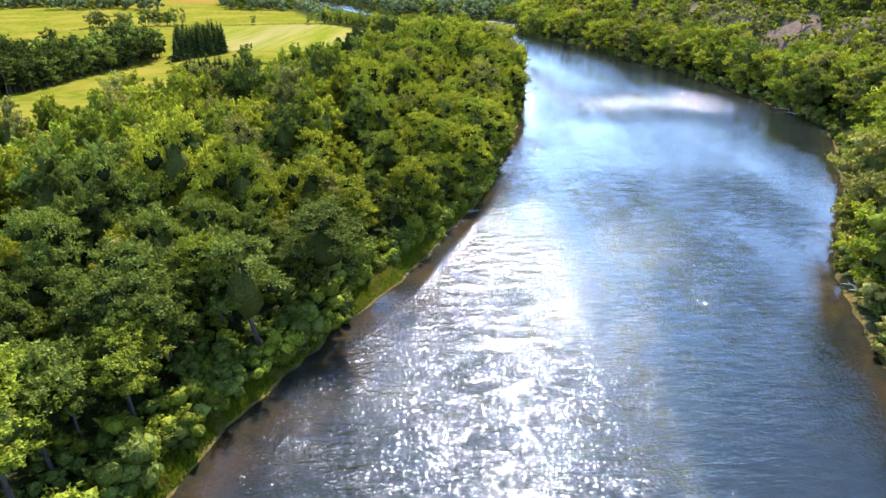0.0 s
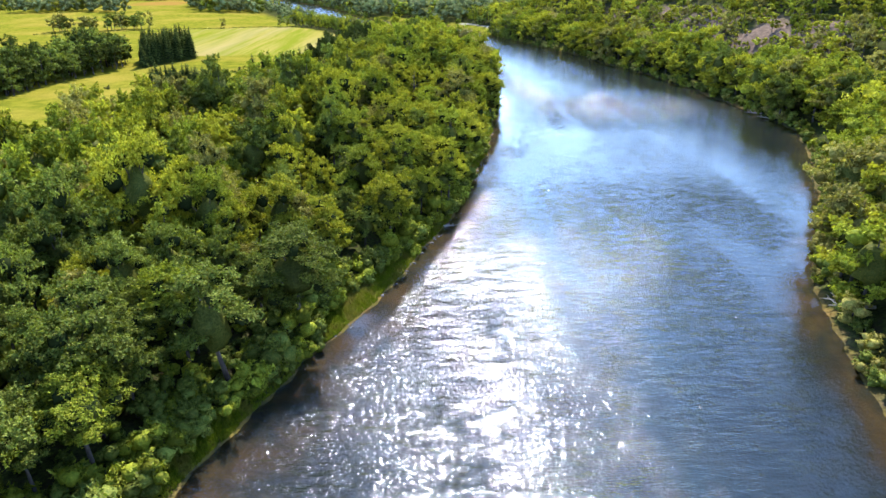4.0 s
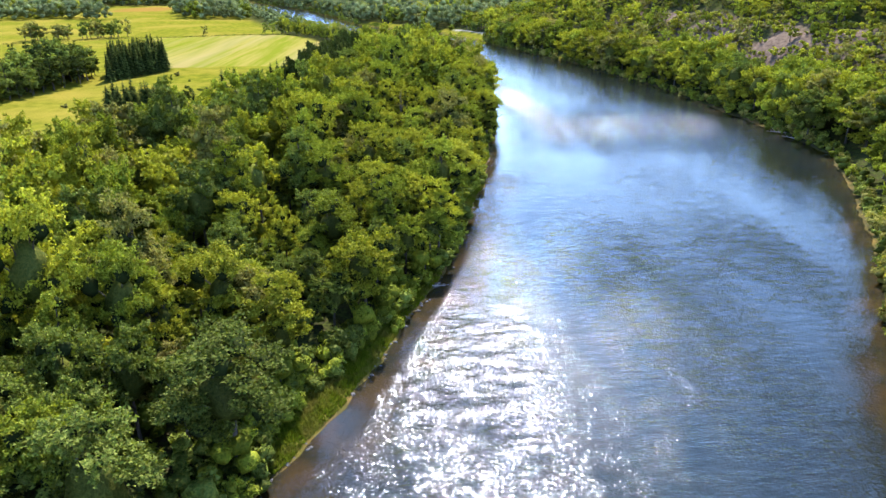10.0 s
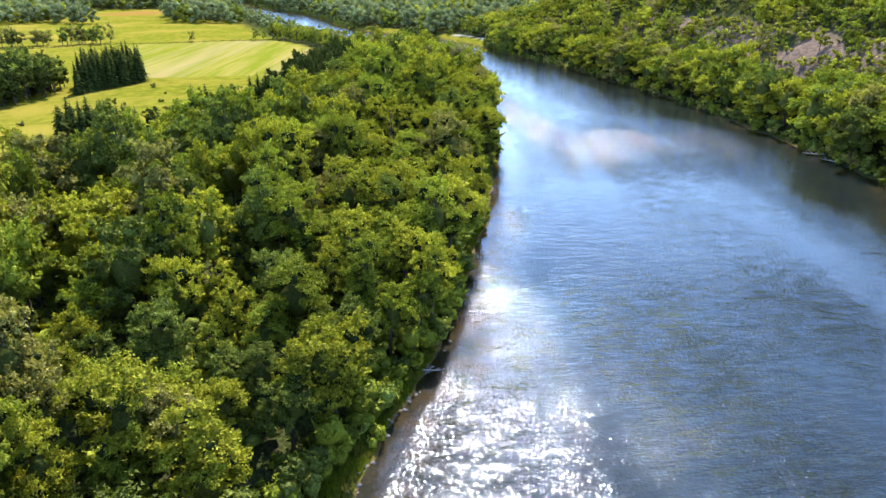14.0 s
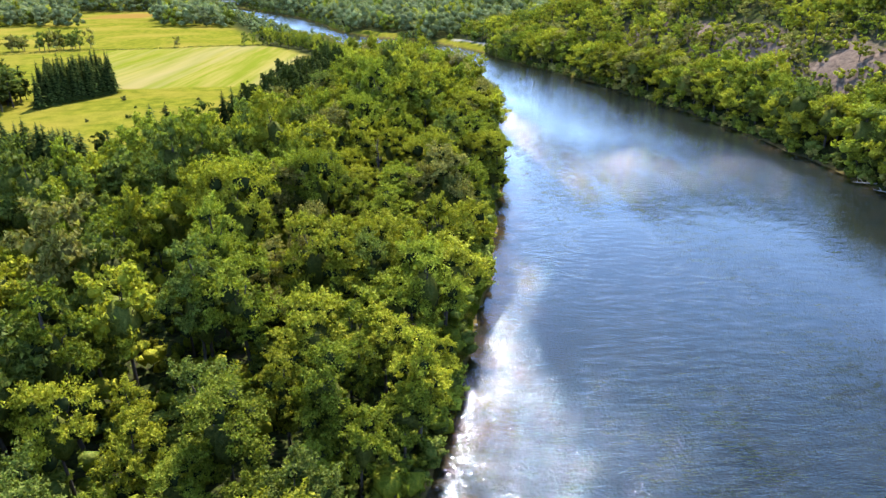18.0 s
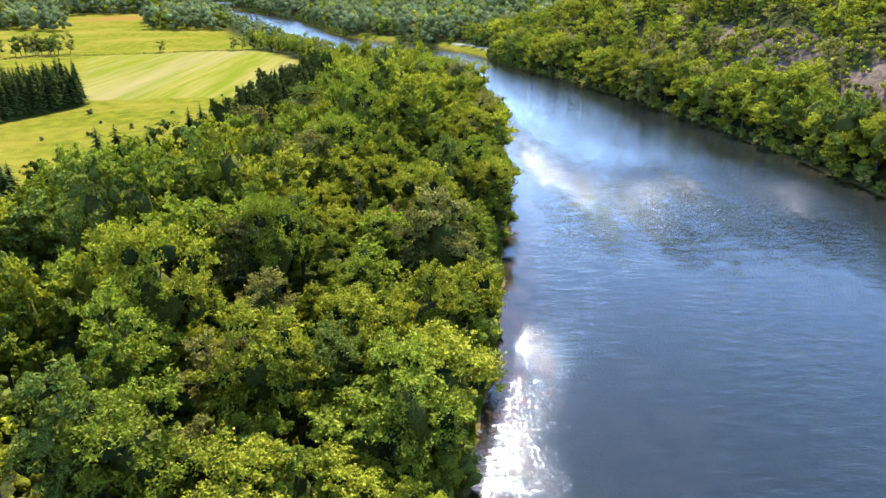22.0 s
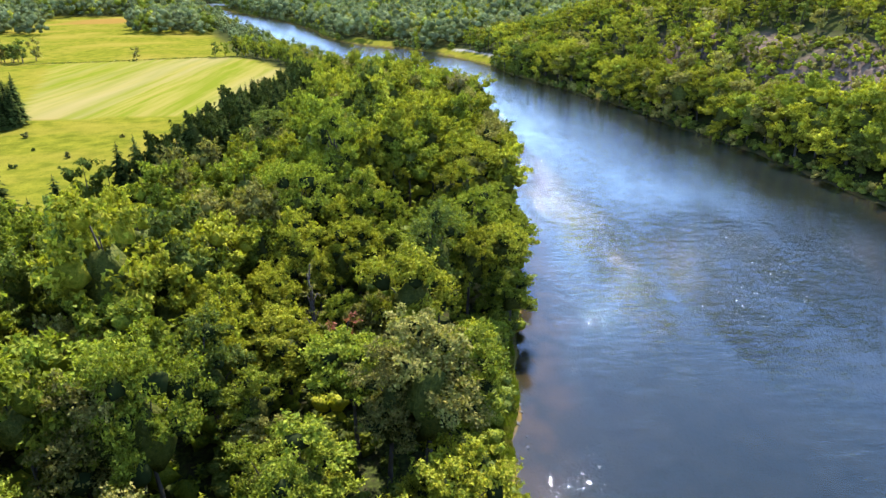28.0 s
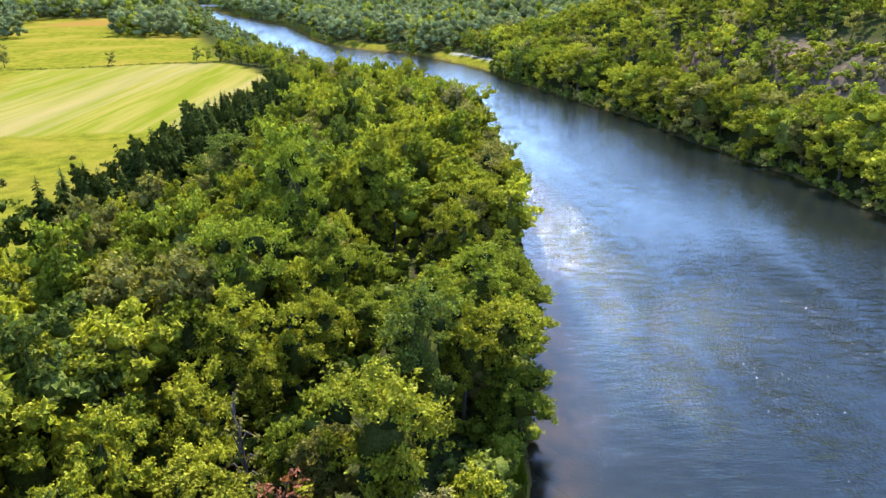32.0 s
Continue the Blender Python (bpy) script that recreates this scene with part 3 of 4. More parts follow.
layer_values("sand", np.maximum(smooth(2.6, 1.6, dl) * (dl > -0.5) * smooth(234, 240, gy) * smooth(260, 254, gy), 0.35 * smooth(0.7, 0.0, dd + (fuzz(gx, gy, 5) - 0.5)) * (dd > -0.5)))
road = smooth(3.4, 2.0, np.abs(dr - 13 - 3 * np.sin(gy / 18)))
layer_values("gravel", (dr > 0) * smooth(655, 662, gy) * smooth(745, 735, gy) * road)
layer_values("talus", talus_zone(gx, gy) * smooth(0.36, 0.52, fuzz(gx, gy + 70, 26, 3) + 0.12))
layer_values("bed", smooth(0.0, 0.4, -dd))
# dark bed starts nearer the right bank, painted for the trees' reflection
right_reflection = np.where(dr > dl, np.where(gy > 190, 6.0, 4.0), 0.0)
layer_values("deep", smooth(5.0, 13.0, -dd + (fuzz(gx, gy, 12) - 0.5) * 7 + right_reflection))

# the river, one sheet from bank to bank
keep = (YS >= -600) & (YS <= 2200)
wy = np.concatenate([YS[keep]])
cols = np.linspace(0, 1, 41)
wx = (XL - 4)[:, None] * (1 - cols) + (XR + 4)[:, None] * cols
wv = np.stack([wx, np.repeat(YS[:, None], len(cols), 1), np.zeros_like(wx)], 2).reshape(-1, 3)
ii, jj = np.meshgrid(np.arange(len(cols) - 1), np.arange(len(YS) - 1))
q = (jj * len(cols) + ii).ravel()
k = len(cols)
water_me = mesh_of("water", (wv, np.stack([q, q + 1, q + k + 1, q + k], 1).ravel(), np.full(len(q), 4), np.zeros(len(q), int)), [water_material()], flat=False)
ruffle = water_me.attributes.new("ruffle", 'FLOAT', 'POINT')
across = np.tile(cols, len(YS))
inner = np.minimum(-west(wv[:, 0], wv[:, 1]), -east(wv[:, 0], wv[:, 1]))
wyy, near_left = wv[:, 1], -west(wv[:, 0], wv[:, 1])
ruff = 0.30 - 0.12 * smooth(240, 280, wyy) + 0.30 * smooth(350, 420, wyy) + 1.1 * smooth(1.05, 0.55, across) * smooth(205, 165, wyy) + 1.0 * smooth(16, 5, near_left) * smooth(170, 190, wyy) * smooth(246, 228, wyy)
ruff = ruff + 2.0 * smooth(250, 300, wyy) * smooth(360, 310, wyy) * smooth(2, 40, near_left) * smooth(0.0, 0.16, 1 - across) + 0.30 * smooth(0.5, 0.7, fuzz(wv[:, 0] * 2.2, wyy, 60, 3)) * smooth(380, 420, wyy)
ruff = ruff + 0.35 * smooth(620, 700, wyy)
ruff *= smooth(1.0, 9.0, inner)
sheen = water_me.attributes.new("sheen", 'FLOAT', 'POINT')
fine = 0.9 * smooth(1.0, 0.4, across) * smooth(166, 130, wyy) + 0.8 * smooth(30, 8, np.hypot((wv[:, 0] - 60) * 1.4, (wyy - 372) * 0.5)) + 0.3 * smooth(620, 700, wyy) + 1.2 * smooth(255, 300, wyy) * smooth(355, 312, wyy) * smooth(10, 50, near_left) + 0.25 * smooth(16, 5, near_left) * smooth(170, 190, wyy) * smooth(246, 228, wyy)
sheen.data.foreach_set("value", np.clip(fine, 0, 3).astype(np.float32))
ruff = ruff + 0.9 * smooth(34, 8, np.hypot((wv[:, 0] - 60) * 1.4, (wyy - 372) * 0.5))
ruffle.data.foreach_set("value", ruff.astype(np.float32))
tagged(new("water", water_me), "broad blue river with sun glitter and brown shallows", "river", kind="structure")

# ---------------------------------------------------------------- plants: models
NEAR = [broadleaf(11 + i, h, s * 1.08, 11, 13, 58, 0.405, 0.22, 1, 6, f, 1) for i, (h, s, f) in enumerate(
    [(19, 5.6, "round"), (17, 5.0, "round"), (21, 5.0, "tall"), (16, 5.4, "vase"), (18, 4.4, "tall"), (15, 4.8, "round"), (20, 6.2, "round"), (15, 4.0, "tall")])]
MID = [broadleaf(31 + i, h, s * 1.08, 8, 10, 32, 0.70, 0.38, 1, 3, f) for i, (h, s, f) in enumerate(
    [(18, 5.4, "round"), (17, 4.6, "tall"), (20, 5.6, "round"), (16, 5.2, "vase"), (15, 4.6, "round"), (19, 4.6, "tall")])]
LOW = [broadleaf(51 + i, h, s, 7, 6, 14, 1.0, 0.6, 1, 0, f, 0, 0.45) for i, (h, s, f) in enumerate(
    [(17, 5.6, "low"), (16, 5.0, "low"), (18, 6.0, "round"), (14, 5.0, "low")])]
FARM = [broadleaf(61 + i, h, s, 5, 5, 6, 1.3, 0.9, 1, 0, f, 0, 0.25) for i, (h, s, f) in enumerate([(17, 5.8, "low"), (16, 5.2, "low"), (15, 6.4, "low")])]
FARM = [(None, crown, []) for _, crown, _ in FARM]
LITE = [broadleaf(41 + i, h, s * 1.08, 7, 8, 19, 0.9, 0.52, 1, 2, f) for i, (h, s, f) in enumerate(
    [(18, 5.6, "low"), (18, 5.0, "tall"), (20, 6.0, "round"), (17, 5.6, "low"), (16, 5.0, "low")])]
TUFT = [broadleaf(77 + i, h, s, 3, 4, 4, 0.8, 0.5, 1, 0, "low", 0) for i, (h, s) in enumerate([(3.0, 1.8), (2.4, 1.7)])]
BUSH = [broadleaf(71 + i, h, s, 4, 7, 10, 0.46, 0.25, 1, 0, "low") for i, (h, s) in enumerate([(3.2, 1.9), (2.4, 1.7), (4.2, 2.0)])]
SPR = [conifer(81 + i, h, s, 24, 17) for i, (h, s) in enumerate([(15, 3.1), (13.5, 2.8), (16, 3.0)])]
PIN = [conifer(91 + i, h, s, 9, 9, True) for i, (h, s) in enumerate([(15, 3.6), (12, 3.2)])]


def scatter(x0, x1, y0, y1, step, seed):
    r = np.random.default_rng(seed)
    a, b = np.meshgrid(np.arange(x0, x1, step), np.arange(y0, y1, step))
    a = a + (np.arange(len(a)) % 2)[:, None] * step * 0.5
    x, y = a.ravel() + r.uniform(-0.36, 0.36, a.size) * step, b.ravel() + r.uniform(-0.36, 0.36, a.size) * step
    return x, y


def in_poly(x, y, poly):
    hit = np.zeros(len(x), bool)
    for (x0, y0), (x1, y1) in zip(poly, poly[1:] + poly[:1]):
        with np.errstate(divide='ignore', invalid='ignore'):
            c = ((y0 > y) != (y1 > y)) & (x < (x1 - x0) * (y - y0) / (y1 - y0) + x0)
        hit ^= c
    return hit


def species(x, y, r):
    """Leaf kinds in drifts, as they stand in a flood-plain wood."""
    v = fuzz(x, y, 38, 2) * 0.55 + r.random(len(x)) * 0.55
    return np.select([v < 0.28, v < 0.49, v < 0.72, v < 0.82], [DEEP, GREEN, YELLOW, OLIVE], np.where(r.random(len(x)) < 0.2, GREY, GREEN))


def stuff(name, label, category, kinds, x, y, size, leaf, r, sink=0.15, tall=1.0):
    n = len(x)
    z = height(x, y) - sink
    sc = np.stack([size * r.uniform(0.88, 1.15, n), size * r.uniform(0.88, 1.15, n), size * tall * r.uniform(0.88, 1.12, n)], 1)
    ob = joined(name, kinds, np.stack([x, y, z], 1), sc, r.uniform(0, 6.28, n), r.integers(0, len(kinds), n), np.asarray(leaf) + 1, [BARK, *LEAVES, CORE_SHADE, LEAF_SHADE])
    return tagged(ob, label, category, kind="stuff") if ob else None


LABELS = {GREEN: "green broadleaf tree with a full rounded crown", YELLOW: "yellow-green broadleaf tree lit from behind", DEEP: "deep green dense-crowned broadleaf tree",
          OLIVE: "olive-green broadleaf tree with a loose crown", GREY: "pale grey-green willow-like tree with fine leaves"}
MODELS = {}
BANK = [broadleaf(121 + i, h, s * 1.12, 10, 9, 28, 0.74, 0.40, 1, 3, "low") for i, (h, s) in enumerate([(17, 5.6), (16, 5.4), (19, 5.8), (15, 5.0), (18, 5.0)])]


def tree_thing(kind, leaf, x, y, s, a, name="broadleaf_tree", label="", group="trees of the river wood", kinds=None):
    """A tree of its own: foot, trunk with limbs, crown."""
    key = (name, kind, leaf)
    if key not in MODELS:
        wood, crown, arms = (kinds or NEAR)[kind]
        MODELS[key] = (mesh_of("trunk", wood.arrays(), [BARK], flat=False), mesh_of("crown", crown.arrays(), [LEAVES[leaf], CORE_SHADE, LEAF_SHADE], flat=False),
                       [mesh_of("limb", a.arrays(), [BARK], flat=False) for a in arms])
    foot = new(name)
    foot.empty_display_size = 0.5
    foot.matrix_basis = pose(x, y, float(height(x, y)) - 0.2, 0, 0, a) @ Matrix.Diagonal((s[0], s[1], s[2], 1))
    trunk = part("trunk", MODELS[key][0], foot)
    for limb in MODELS[key][2]:
        part("limb", limb, trunk)
    part("crown", MODELS[key][1], foot)
    return tagged(foot, label or LABELS[leaf], "tree", group)


# ---------------------------------------------------------------- the river wood on the left bank


# trees that stand out by size, colour or lean: x, y, model, leaf, scale, label
SET = [(13, 201, 6, YELLOW, 1.05, "bright green spreading maple leaning over the water"),
       (17, 251, 0, WILLOW, 0.85, "pale grey-green willow at the bank"),
       (36, 307, 3, GREEN, 0.85, "green maple leaning out over the river"),
       (31, 280, 5, GREEN, 0.85, "green maple overhanging the bank"),
       (37, 366, 6, OLIVE, 1.1, "large olive-green tree at the water's edge"),
       (-4, 255, 5, YELLOW, 0.98, "vivid yellow-green round tree in the wood"),
       (3, 228, 4, GREEN, 1.05, "slender tall green poplar"),
       (-41, 70, 6, GREEN, 0.85, "bright green broad tree near the bank"),
       (-28, 362, 0, DEEP, 1.2, "large deep green oak above the wood"),
       (-33, 268, 6, DEEP, 1.05, "deep green broad-crowned maple"),
       (-21, 104, 6, DEEP, 1.12, "tall deep green tree shading the bank"),
       (-29, 89, 2, DEEP, 1.05, "tall dense tree shading the bank")]


# dark conifers at the field's edge of the wood: x, y, size, pine or spruce
EDGE_CONIFERS = [(-71.5, 300, 1.36, 0), (-67, 301, 1.38, 0), (-63.5, 303, 1.0, 0), (-66, 318, 1.05, 0), (-82.5, 289, 1.12, 1), (-79, 286, 1.0, 0), (-74, 291, 1.2, 1), (-71, 287, 1.0, 1), (-67, 334, 1.2, 1), (-63, 337, 1.0, 1)]


def clear_of_set(x, y):
    ok = np.ones(len(x), bool)
    for p in SET:
        ok &= np.hypot(x - p[0], y - p[1]) > 5.0
    for px, py, _, _ in EDGE_CONIFERS:
        for k in (0, 5, 10):
            ok &= np.hypot(x - px - 0.47 * k, y - py + 0.88 * k) > 5
    ok &= ~in_poly(x, y, [(-118, 294), (-110, 262), (-84, 248), (-74, 272), (-90, 298)])
    ok &= (np.hypot(x - 10, y - 281) > 8.0) & (np.hypot(x + 35, y - 199) > 6.5)
    return ok & (np.hypot(x - 5, y - 252) > 7) & (np.hypot(x + 1, y - 262) > 3)


r = np.random.default_rng(101)
for sx, sy, model, lf, s, words in SET:
    tree_thing(model, lf, sx, sy, (s * 1.18, s * 1.18, s), r.uniform(0, 360), label=words)
x, y = scatter(-230, 60, 20, 720, 7.7, 5)
d = west(x, y)
STRIP = [(-61, 338), (-52, 334), (-46, 352), (-37, 430), (-30, 486), (-44, 500), (-55, 440)]
inside = clear_of_set(x, y) & ~in_poly(x, y, [(-66, 336), (-48, 328), (-40, 346), (-29, 430), (-23, 492), (-48, 510), (-62, 440)]) & (d > clear_bank(y) + 2.5 * fuzz(x, y, 20) + 7.5 * smooth(48, 60, y) * smooth(108, 97, y)) & (x > edge(y) + 3) & (fuzz(x + 50, y, 16, 2) > 0.26)
x, y, d = x[inside], y[inside], d[inside]
kindof = species(x, y, r)
size = r.uniform(0.66, 1.14, len(x)) * (0.72 + 0.5 * fuzz(x, y, 24, 2)) * (1 - 0.55 * smooth(34, 4, x - edge(y)) * smooth(345, 325, y))
size = np.where(in_poly(x, y, [(-60, 335), (-15, 330), (-6, 440), (-5, 505), (-40, 525)]), size * 0.82, size)
size = size * (1 - 0.38 * smooth(500, 575, y))
# mostly deep green before y 112: darker trees, and bank shade put into colour
kindof = np.where((y < 112) & (r.random(len(x)) < 0.8), DEEP, kindof)
tall = 1.08 + 0.22 * smooth(12, 40, d)
near = (y > 45) & (y < 335) & (d < 44)
order = np.argsort(np.where(near, d + np.abs(y - 190) * 0.05, 1e9))
chosen = order[:300]
chosen = chosen[near[chosen]]
single = np.zeros(len(x), bool)
single[chosen] = True
for i in chosen:
    s = size[i]
    tree_thing(int(r.integers(0, len(NEAR))), int(kindof[i]), x[i], y[i], (s * r.uniform(0.9, 1.12), s * r.uniform(0.9, 1.12), s * tall[i] * r.uniform(0.9, 1.1)), r.uniform(0, 360))
rest = ~single
margin = rest & ((y < 38) | (x < -0.74 * y - 14))
stuff("wood_margin", "green wood beside the river", "woodland", FARM, x[margin], y[margin], size[margin], kindof[margin], r, tall=tall[margin])
rest &= ~margin
close = rest & (y < 400)
stuff("river_wood", "mixed broadleaf wood of closed green crowns", "woodland", MID, x[close], y[close], size[close], kindof[close], r, tall=tall[close])
away = rest & (y >= 400)
stuff("river_wood_far", "far end of the broadleaf river wood", "woodland", LITE, x[away], y[away], size[away], kindof[away], r, tall=tall[away])

# undergrowth below the wood and along the bank
x, y = scatter(-120, 60, 30, 340, 5.0, 6)
d = west(x, y)
ok = (d > clear_bank(y) - 0.6) & (d < 30) & (x > edge(y))
x, y, d = x[ok], y[ok], d[ok]
stuff("undergrowth", "low green bushes and saplings below the trees", "bushes", BUSH, x, y, r.uniform(0.6, 1.3, len(x)), r.choice([GREEN, DEEP, DEEP, GREEN], len(x)), r)

BRUSH = [broadleaf(75 + i, h, s, 4, 4, 7, 0.6, 0.32, 1, 0, "low") for i, (h, s) in enumerate([(3.6, 2.6), (2.6, 2.2), (4.8, 2.8)])]
x, y = scatter(-200, 60, 30, 430, 4.8, 61)
d = west(x, y)
ok = (d > 24) & (d < 120) & (x > edge(y) + 2) & (x > -0.72 * y - 10)
x, y = x[ok], y[ok]
stuff("inner_brush", "saplings and fern brush on the shaded forest floor", "bushes", BRUSH, x, y, r.uniform(0.6, 1.3, len(x)), r.choice([GREEN, DEEP, YELLOW, DEEP], len(x)), r)

x, y = scatter(-60, 0, 46, 112, 2.5, 62)
d = west(x, y)
ok = (d > clear_bank(y) - 0.4) & (d < 11)
x, y = x[ok], y[ok]
stuff("bank_thicket", "dark thicket of willow bushes on the shaded bank", "bushes", BUSH, x, y, r.uniform(0.5, 1.25, len(x)), r.choice([DEEP, DEEP, GREEN], len(x)), r)

# ---------------------------------------------------------------- right bank and hill
r = np.random.default_rng(202)
x, y = scatter(60, 330, 30, 820, 8.6, 8)
d = east(x, y)
tal = talus_zone(x, y)
flat = 20 + 14 * smooth(300, 120, y)
ok = ((d > 24) | (r.random(len(x)) < 0.88)) & (d > 0.8 + 2.6 * smooth(280, 240, y)) & (d < 118) & ~((tal > 0.3) & (fuzz(x, y, 20, 3) > 0.47))
ok &= ~((bar_zone(y) > 0.3) & (d < 16))
x, y, d, flat = x[ok], y[ok], d[ok], flat[ok]
kindof = species(x, y, r)
on_hill = d > flat + 3
size = np.where(on_hill, r.uniform(0.6, 1.05, len(x)), r.uniform(0.95, 1.42, len(x)))
lone = (d < 13) & (y > 70) & (y < 330)
for i in np.flatnonzero(lone)[:90]:
    s = size[i]
    tree_thing(int(r.integers(0, len(BANK))), int(kindof[i]), x[i], y[i], (s, s * r.uniform(0.9, 1.1), s * r.uniform(0.9, 1.1)), r.uniform(0, 360), "bank_tree", "green tree leaning out from the far bank", "trees of the far bank", BANK)
x, y, d, kindof, size = x[~lone], y[~lone], d[~lone], kindof[~lone], size[~lone]
front = (d < 26) & (y < 620)
stuff("bank_trees", "dense green trees leaning over the far bank", "woodland", BANK, x[front], y[front], size[front], kindof[front], r)
stuff("hill_wood", "green broadleaf wood on the steep hillside", "woodland", LOW, x[~front], y[~front], size[~front], kindof[~front], r)
x, y = scatter(140, 300, 270, 700, 3.7, 9)
ok = (talus_zone(x, y) > 0.05) & (fuzz(x + 9, y, 9, 2) > 0.42)
x, y = x[ok], y[ok]
stuff("talus_bushes", "yellow-green bushes on the stony slope", "bushes", TUFT, x, y, r.uniform(0.6, 1.4, len(x)), r.choice([YELLOW, YELLOW, OLIVE, GREEN], len(x)), r)

# ---------------------------------------------------------------- far woods
r = np.random.default_rng(303)
xa, ya = scatter(-1000, 500, 690, 1150, 12.5, 10)
xb, yb = scatter(-1500, 700, 1150, 1900, 18.0, 12)
x, y = np.concatenate([xa, xb]), np.concatenate([ya, yb])
dl_, dr_ = west(x, y), east(x, y)
right_side = (dr_ > 3) & (y > 760)
left_belt = (dl_ > 4) & (dl_ < 38) & (y > 690)
left_wood = (dl_ > 50) & (y > 870 + 40 * fuzz(x, y, 60)) & ~((x > -480) & (x < -330) & (y > 1005) & (y < 1205)) & (fuzz(x, y, 90, 2) > 0.3)
left_wood &= ~in_poly(x, y, [(-330, 860), (-262, 865), (-325, 1010), (-490, 1010)])
ok = (right_side | left_belt | left_wood) & (x > -0.75 * y) & (x < 140 + 0.3 * (y - 690)) & ~((dr_ < 16) & (dr_ > 0) & (bar_zone(y) > 0.3))
x, y = x[ok], y[ok]
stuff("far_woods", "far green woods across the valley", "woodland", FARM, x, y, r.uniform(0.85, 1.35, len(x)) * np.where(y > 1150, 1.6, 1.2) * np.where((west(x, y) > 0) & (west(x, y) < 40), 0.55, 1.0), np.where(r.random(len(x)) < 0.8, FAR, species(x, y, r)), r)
x, y = scatter(-2000, 1400, 1900, 3300, 78.0, 11)
ok = np.maximum(west(x, y), east(x, y)) > 10
x, y = x[ok], y[ok]
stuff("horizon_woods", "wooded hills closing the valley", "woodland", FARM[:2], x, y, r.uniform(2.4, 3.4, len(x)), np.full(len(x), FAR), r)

# ---------------------------------------------------------------- conifers about the fields
r = np.random.default_rng(404)


def conifers(poly, step, seed, leaf=SPRUCE, kinds=None, low=0.9, high=1.12, name="spruce_tree", label="dark green spruce of a planted block", group="planted spruces", mass=False):
    xs, ys = [p[0] for p in poly], [p[1] for p in poly]
    x, y = scatter(min(xs), max(xs), min(ys), max(ys), step, seed)
    ok = in_poly(x, y, poly)
    if mass:
        return stuff("spruce_plantation", label, "woodland", SPR, x[ok], y[ok], r.uniform(low, high, ok.sum()), np.full(ok.sum(), leaf), r)
    for px, py in zip(x[ok], y[ok]):
        s = r.uniform(low, high)
        model = int(r.integers(0, len(kinds or SPR)))
        wide = s * (1.2 if not kinds else 0.62 if model > 2 else 1.15)
        tree_thing(model, leaf, px, py, (wide, wide, s * (1.0 if kinds else 0.92)), r.uniform(0, 360), name, label, group, kinds or SPR)


conifers([(-160, 398), (-141, 440), (-149, 456), (-172, 440)], 3.1, 20, low=1.1, high=1.28, mass=True, label="dense dark block of planted spruces beside the hayfield")
conifers([(-112, 288), (-106, 274), (-86, 268), (-82, 280), (-92, 292)], 3.4, 21, low=1.05, high=1.35)
conifers(STRIP, 4.0, 22, kinds=SPR + [MID[1], LOW[3], LOW[3]], low=0.9, high=1.28)
conifers([(-205, 258), (-186, 290), (-190, 340), (-178, 420), (-192, 430), (-215, 350), (-240, 262)], 6.5, 23, PINE, PIN, 0.9, 1.4, "pine_tree", "dark green pine of the field's tree belt", "pines of the tree belt")
x, y = scatter(-270, -170, 250, 440, 5.4, 24)
ok = in_poly(x, y, [(-222, 250), (-186, 302), (-180, 345), (-170, 392), (-176, 425), (-205, 440), (-262, 300)])
x, y = x[ok], y[ok]
stuff("belt_trees", "mixed trees of the belt between the fields", "woodland", LOW, x, y, r.uniform(0.6, 1.15, len(x)), r.choice([DEEP, SPRUCE, DEEP, PINE], len(x)), r)
for px, py, s, pine in EDGE_CONIFERS:
    tree_thing(0, PINE if pine else SPRUCE, px, py, (s * 1.35, s * 1.35, s) if not pine else (s * 0.85, s * 0.85, s), r.uniform(0, 360), "edge_pine" if pine else "spruce_tree",
               "round-topped dark pine at the wood's edge" if pine else "single dark spruce at the wood's edge", "edge conifers", [LOW[3]] if pine else SPR)

# hedge line, lone tree and field clumps
for px, py, s, lf in [(-184, 664, 0.62, OLIVE), (-134, 684, 0.75, DEEP), (-128, 690, 0.7, GREEN), (-120, 694, 0.8, DEEP), (-113, 700, 0.8, GREEN), (-104, 688, 0.75, DEEP)]:
    tree_thing(int(r.integers(0, 2)), lf, px, py, (s, s, s), r.uniform(0, 360), "field_tree", "broadleaf tree standing in the fence line", "fence line trees", LOW)
t = r.uniform(0, 1, 26)
x, y = -330 + 80 * t, 632 + 24 * t + r.uniform(-5, 5, 26)
stuff("hedge", "row of tall trees between two fields", "hedge", [LOW[0], LOW[1], LOW[3]], x, y, r.uniform(0.85, 1.1, 26), r.choice([OLIVE, DEEP], 26), r)
t = np.linspace(0, 1, 150)
stuff("fence_bushes", "low hedge of bushes along the field boundary", "hedge", TUFT, -330 + 215 * t, 604 + 86 * t + r.uniform(-1, 1, 150), r.uniform(0.25, 0.5, 150), r.choice([OLIVE, DEEP], 150), r)


def bushes(name, label, x, y, size, leaf, group):
    """Single bushes, each a thing of its own."""
    for px, py, s, lf in zip(x, y, size, leaf):
        tree_thing(int(r.integers(0, len(BUSH))), int(lf), px, py, (s, s, s), r.uniform(0, 360), name, label, group, BUSH)


# foliage down to the water on both banks
r = np.random.default_rng(505)
yy = np.arange(40, 480, 1.5)
off = r.uniform(0.2, 4.5, len(yy)) + np.maximum(clear_bank(yy) - 1.2, 0) * r.uniform(0.85, 1.0, len(yy))
xx = np.interp(yy, YS, XL) - off / np.interp(yy, YS, CL)
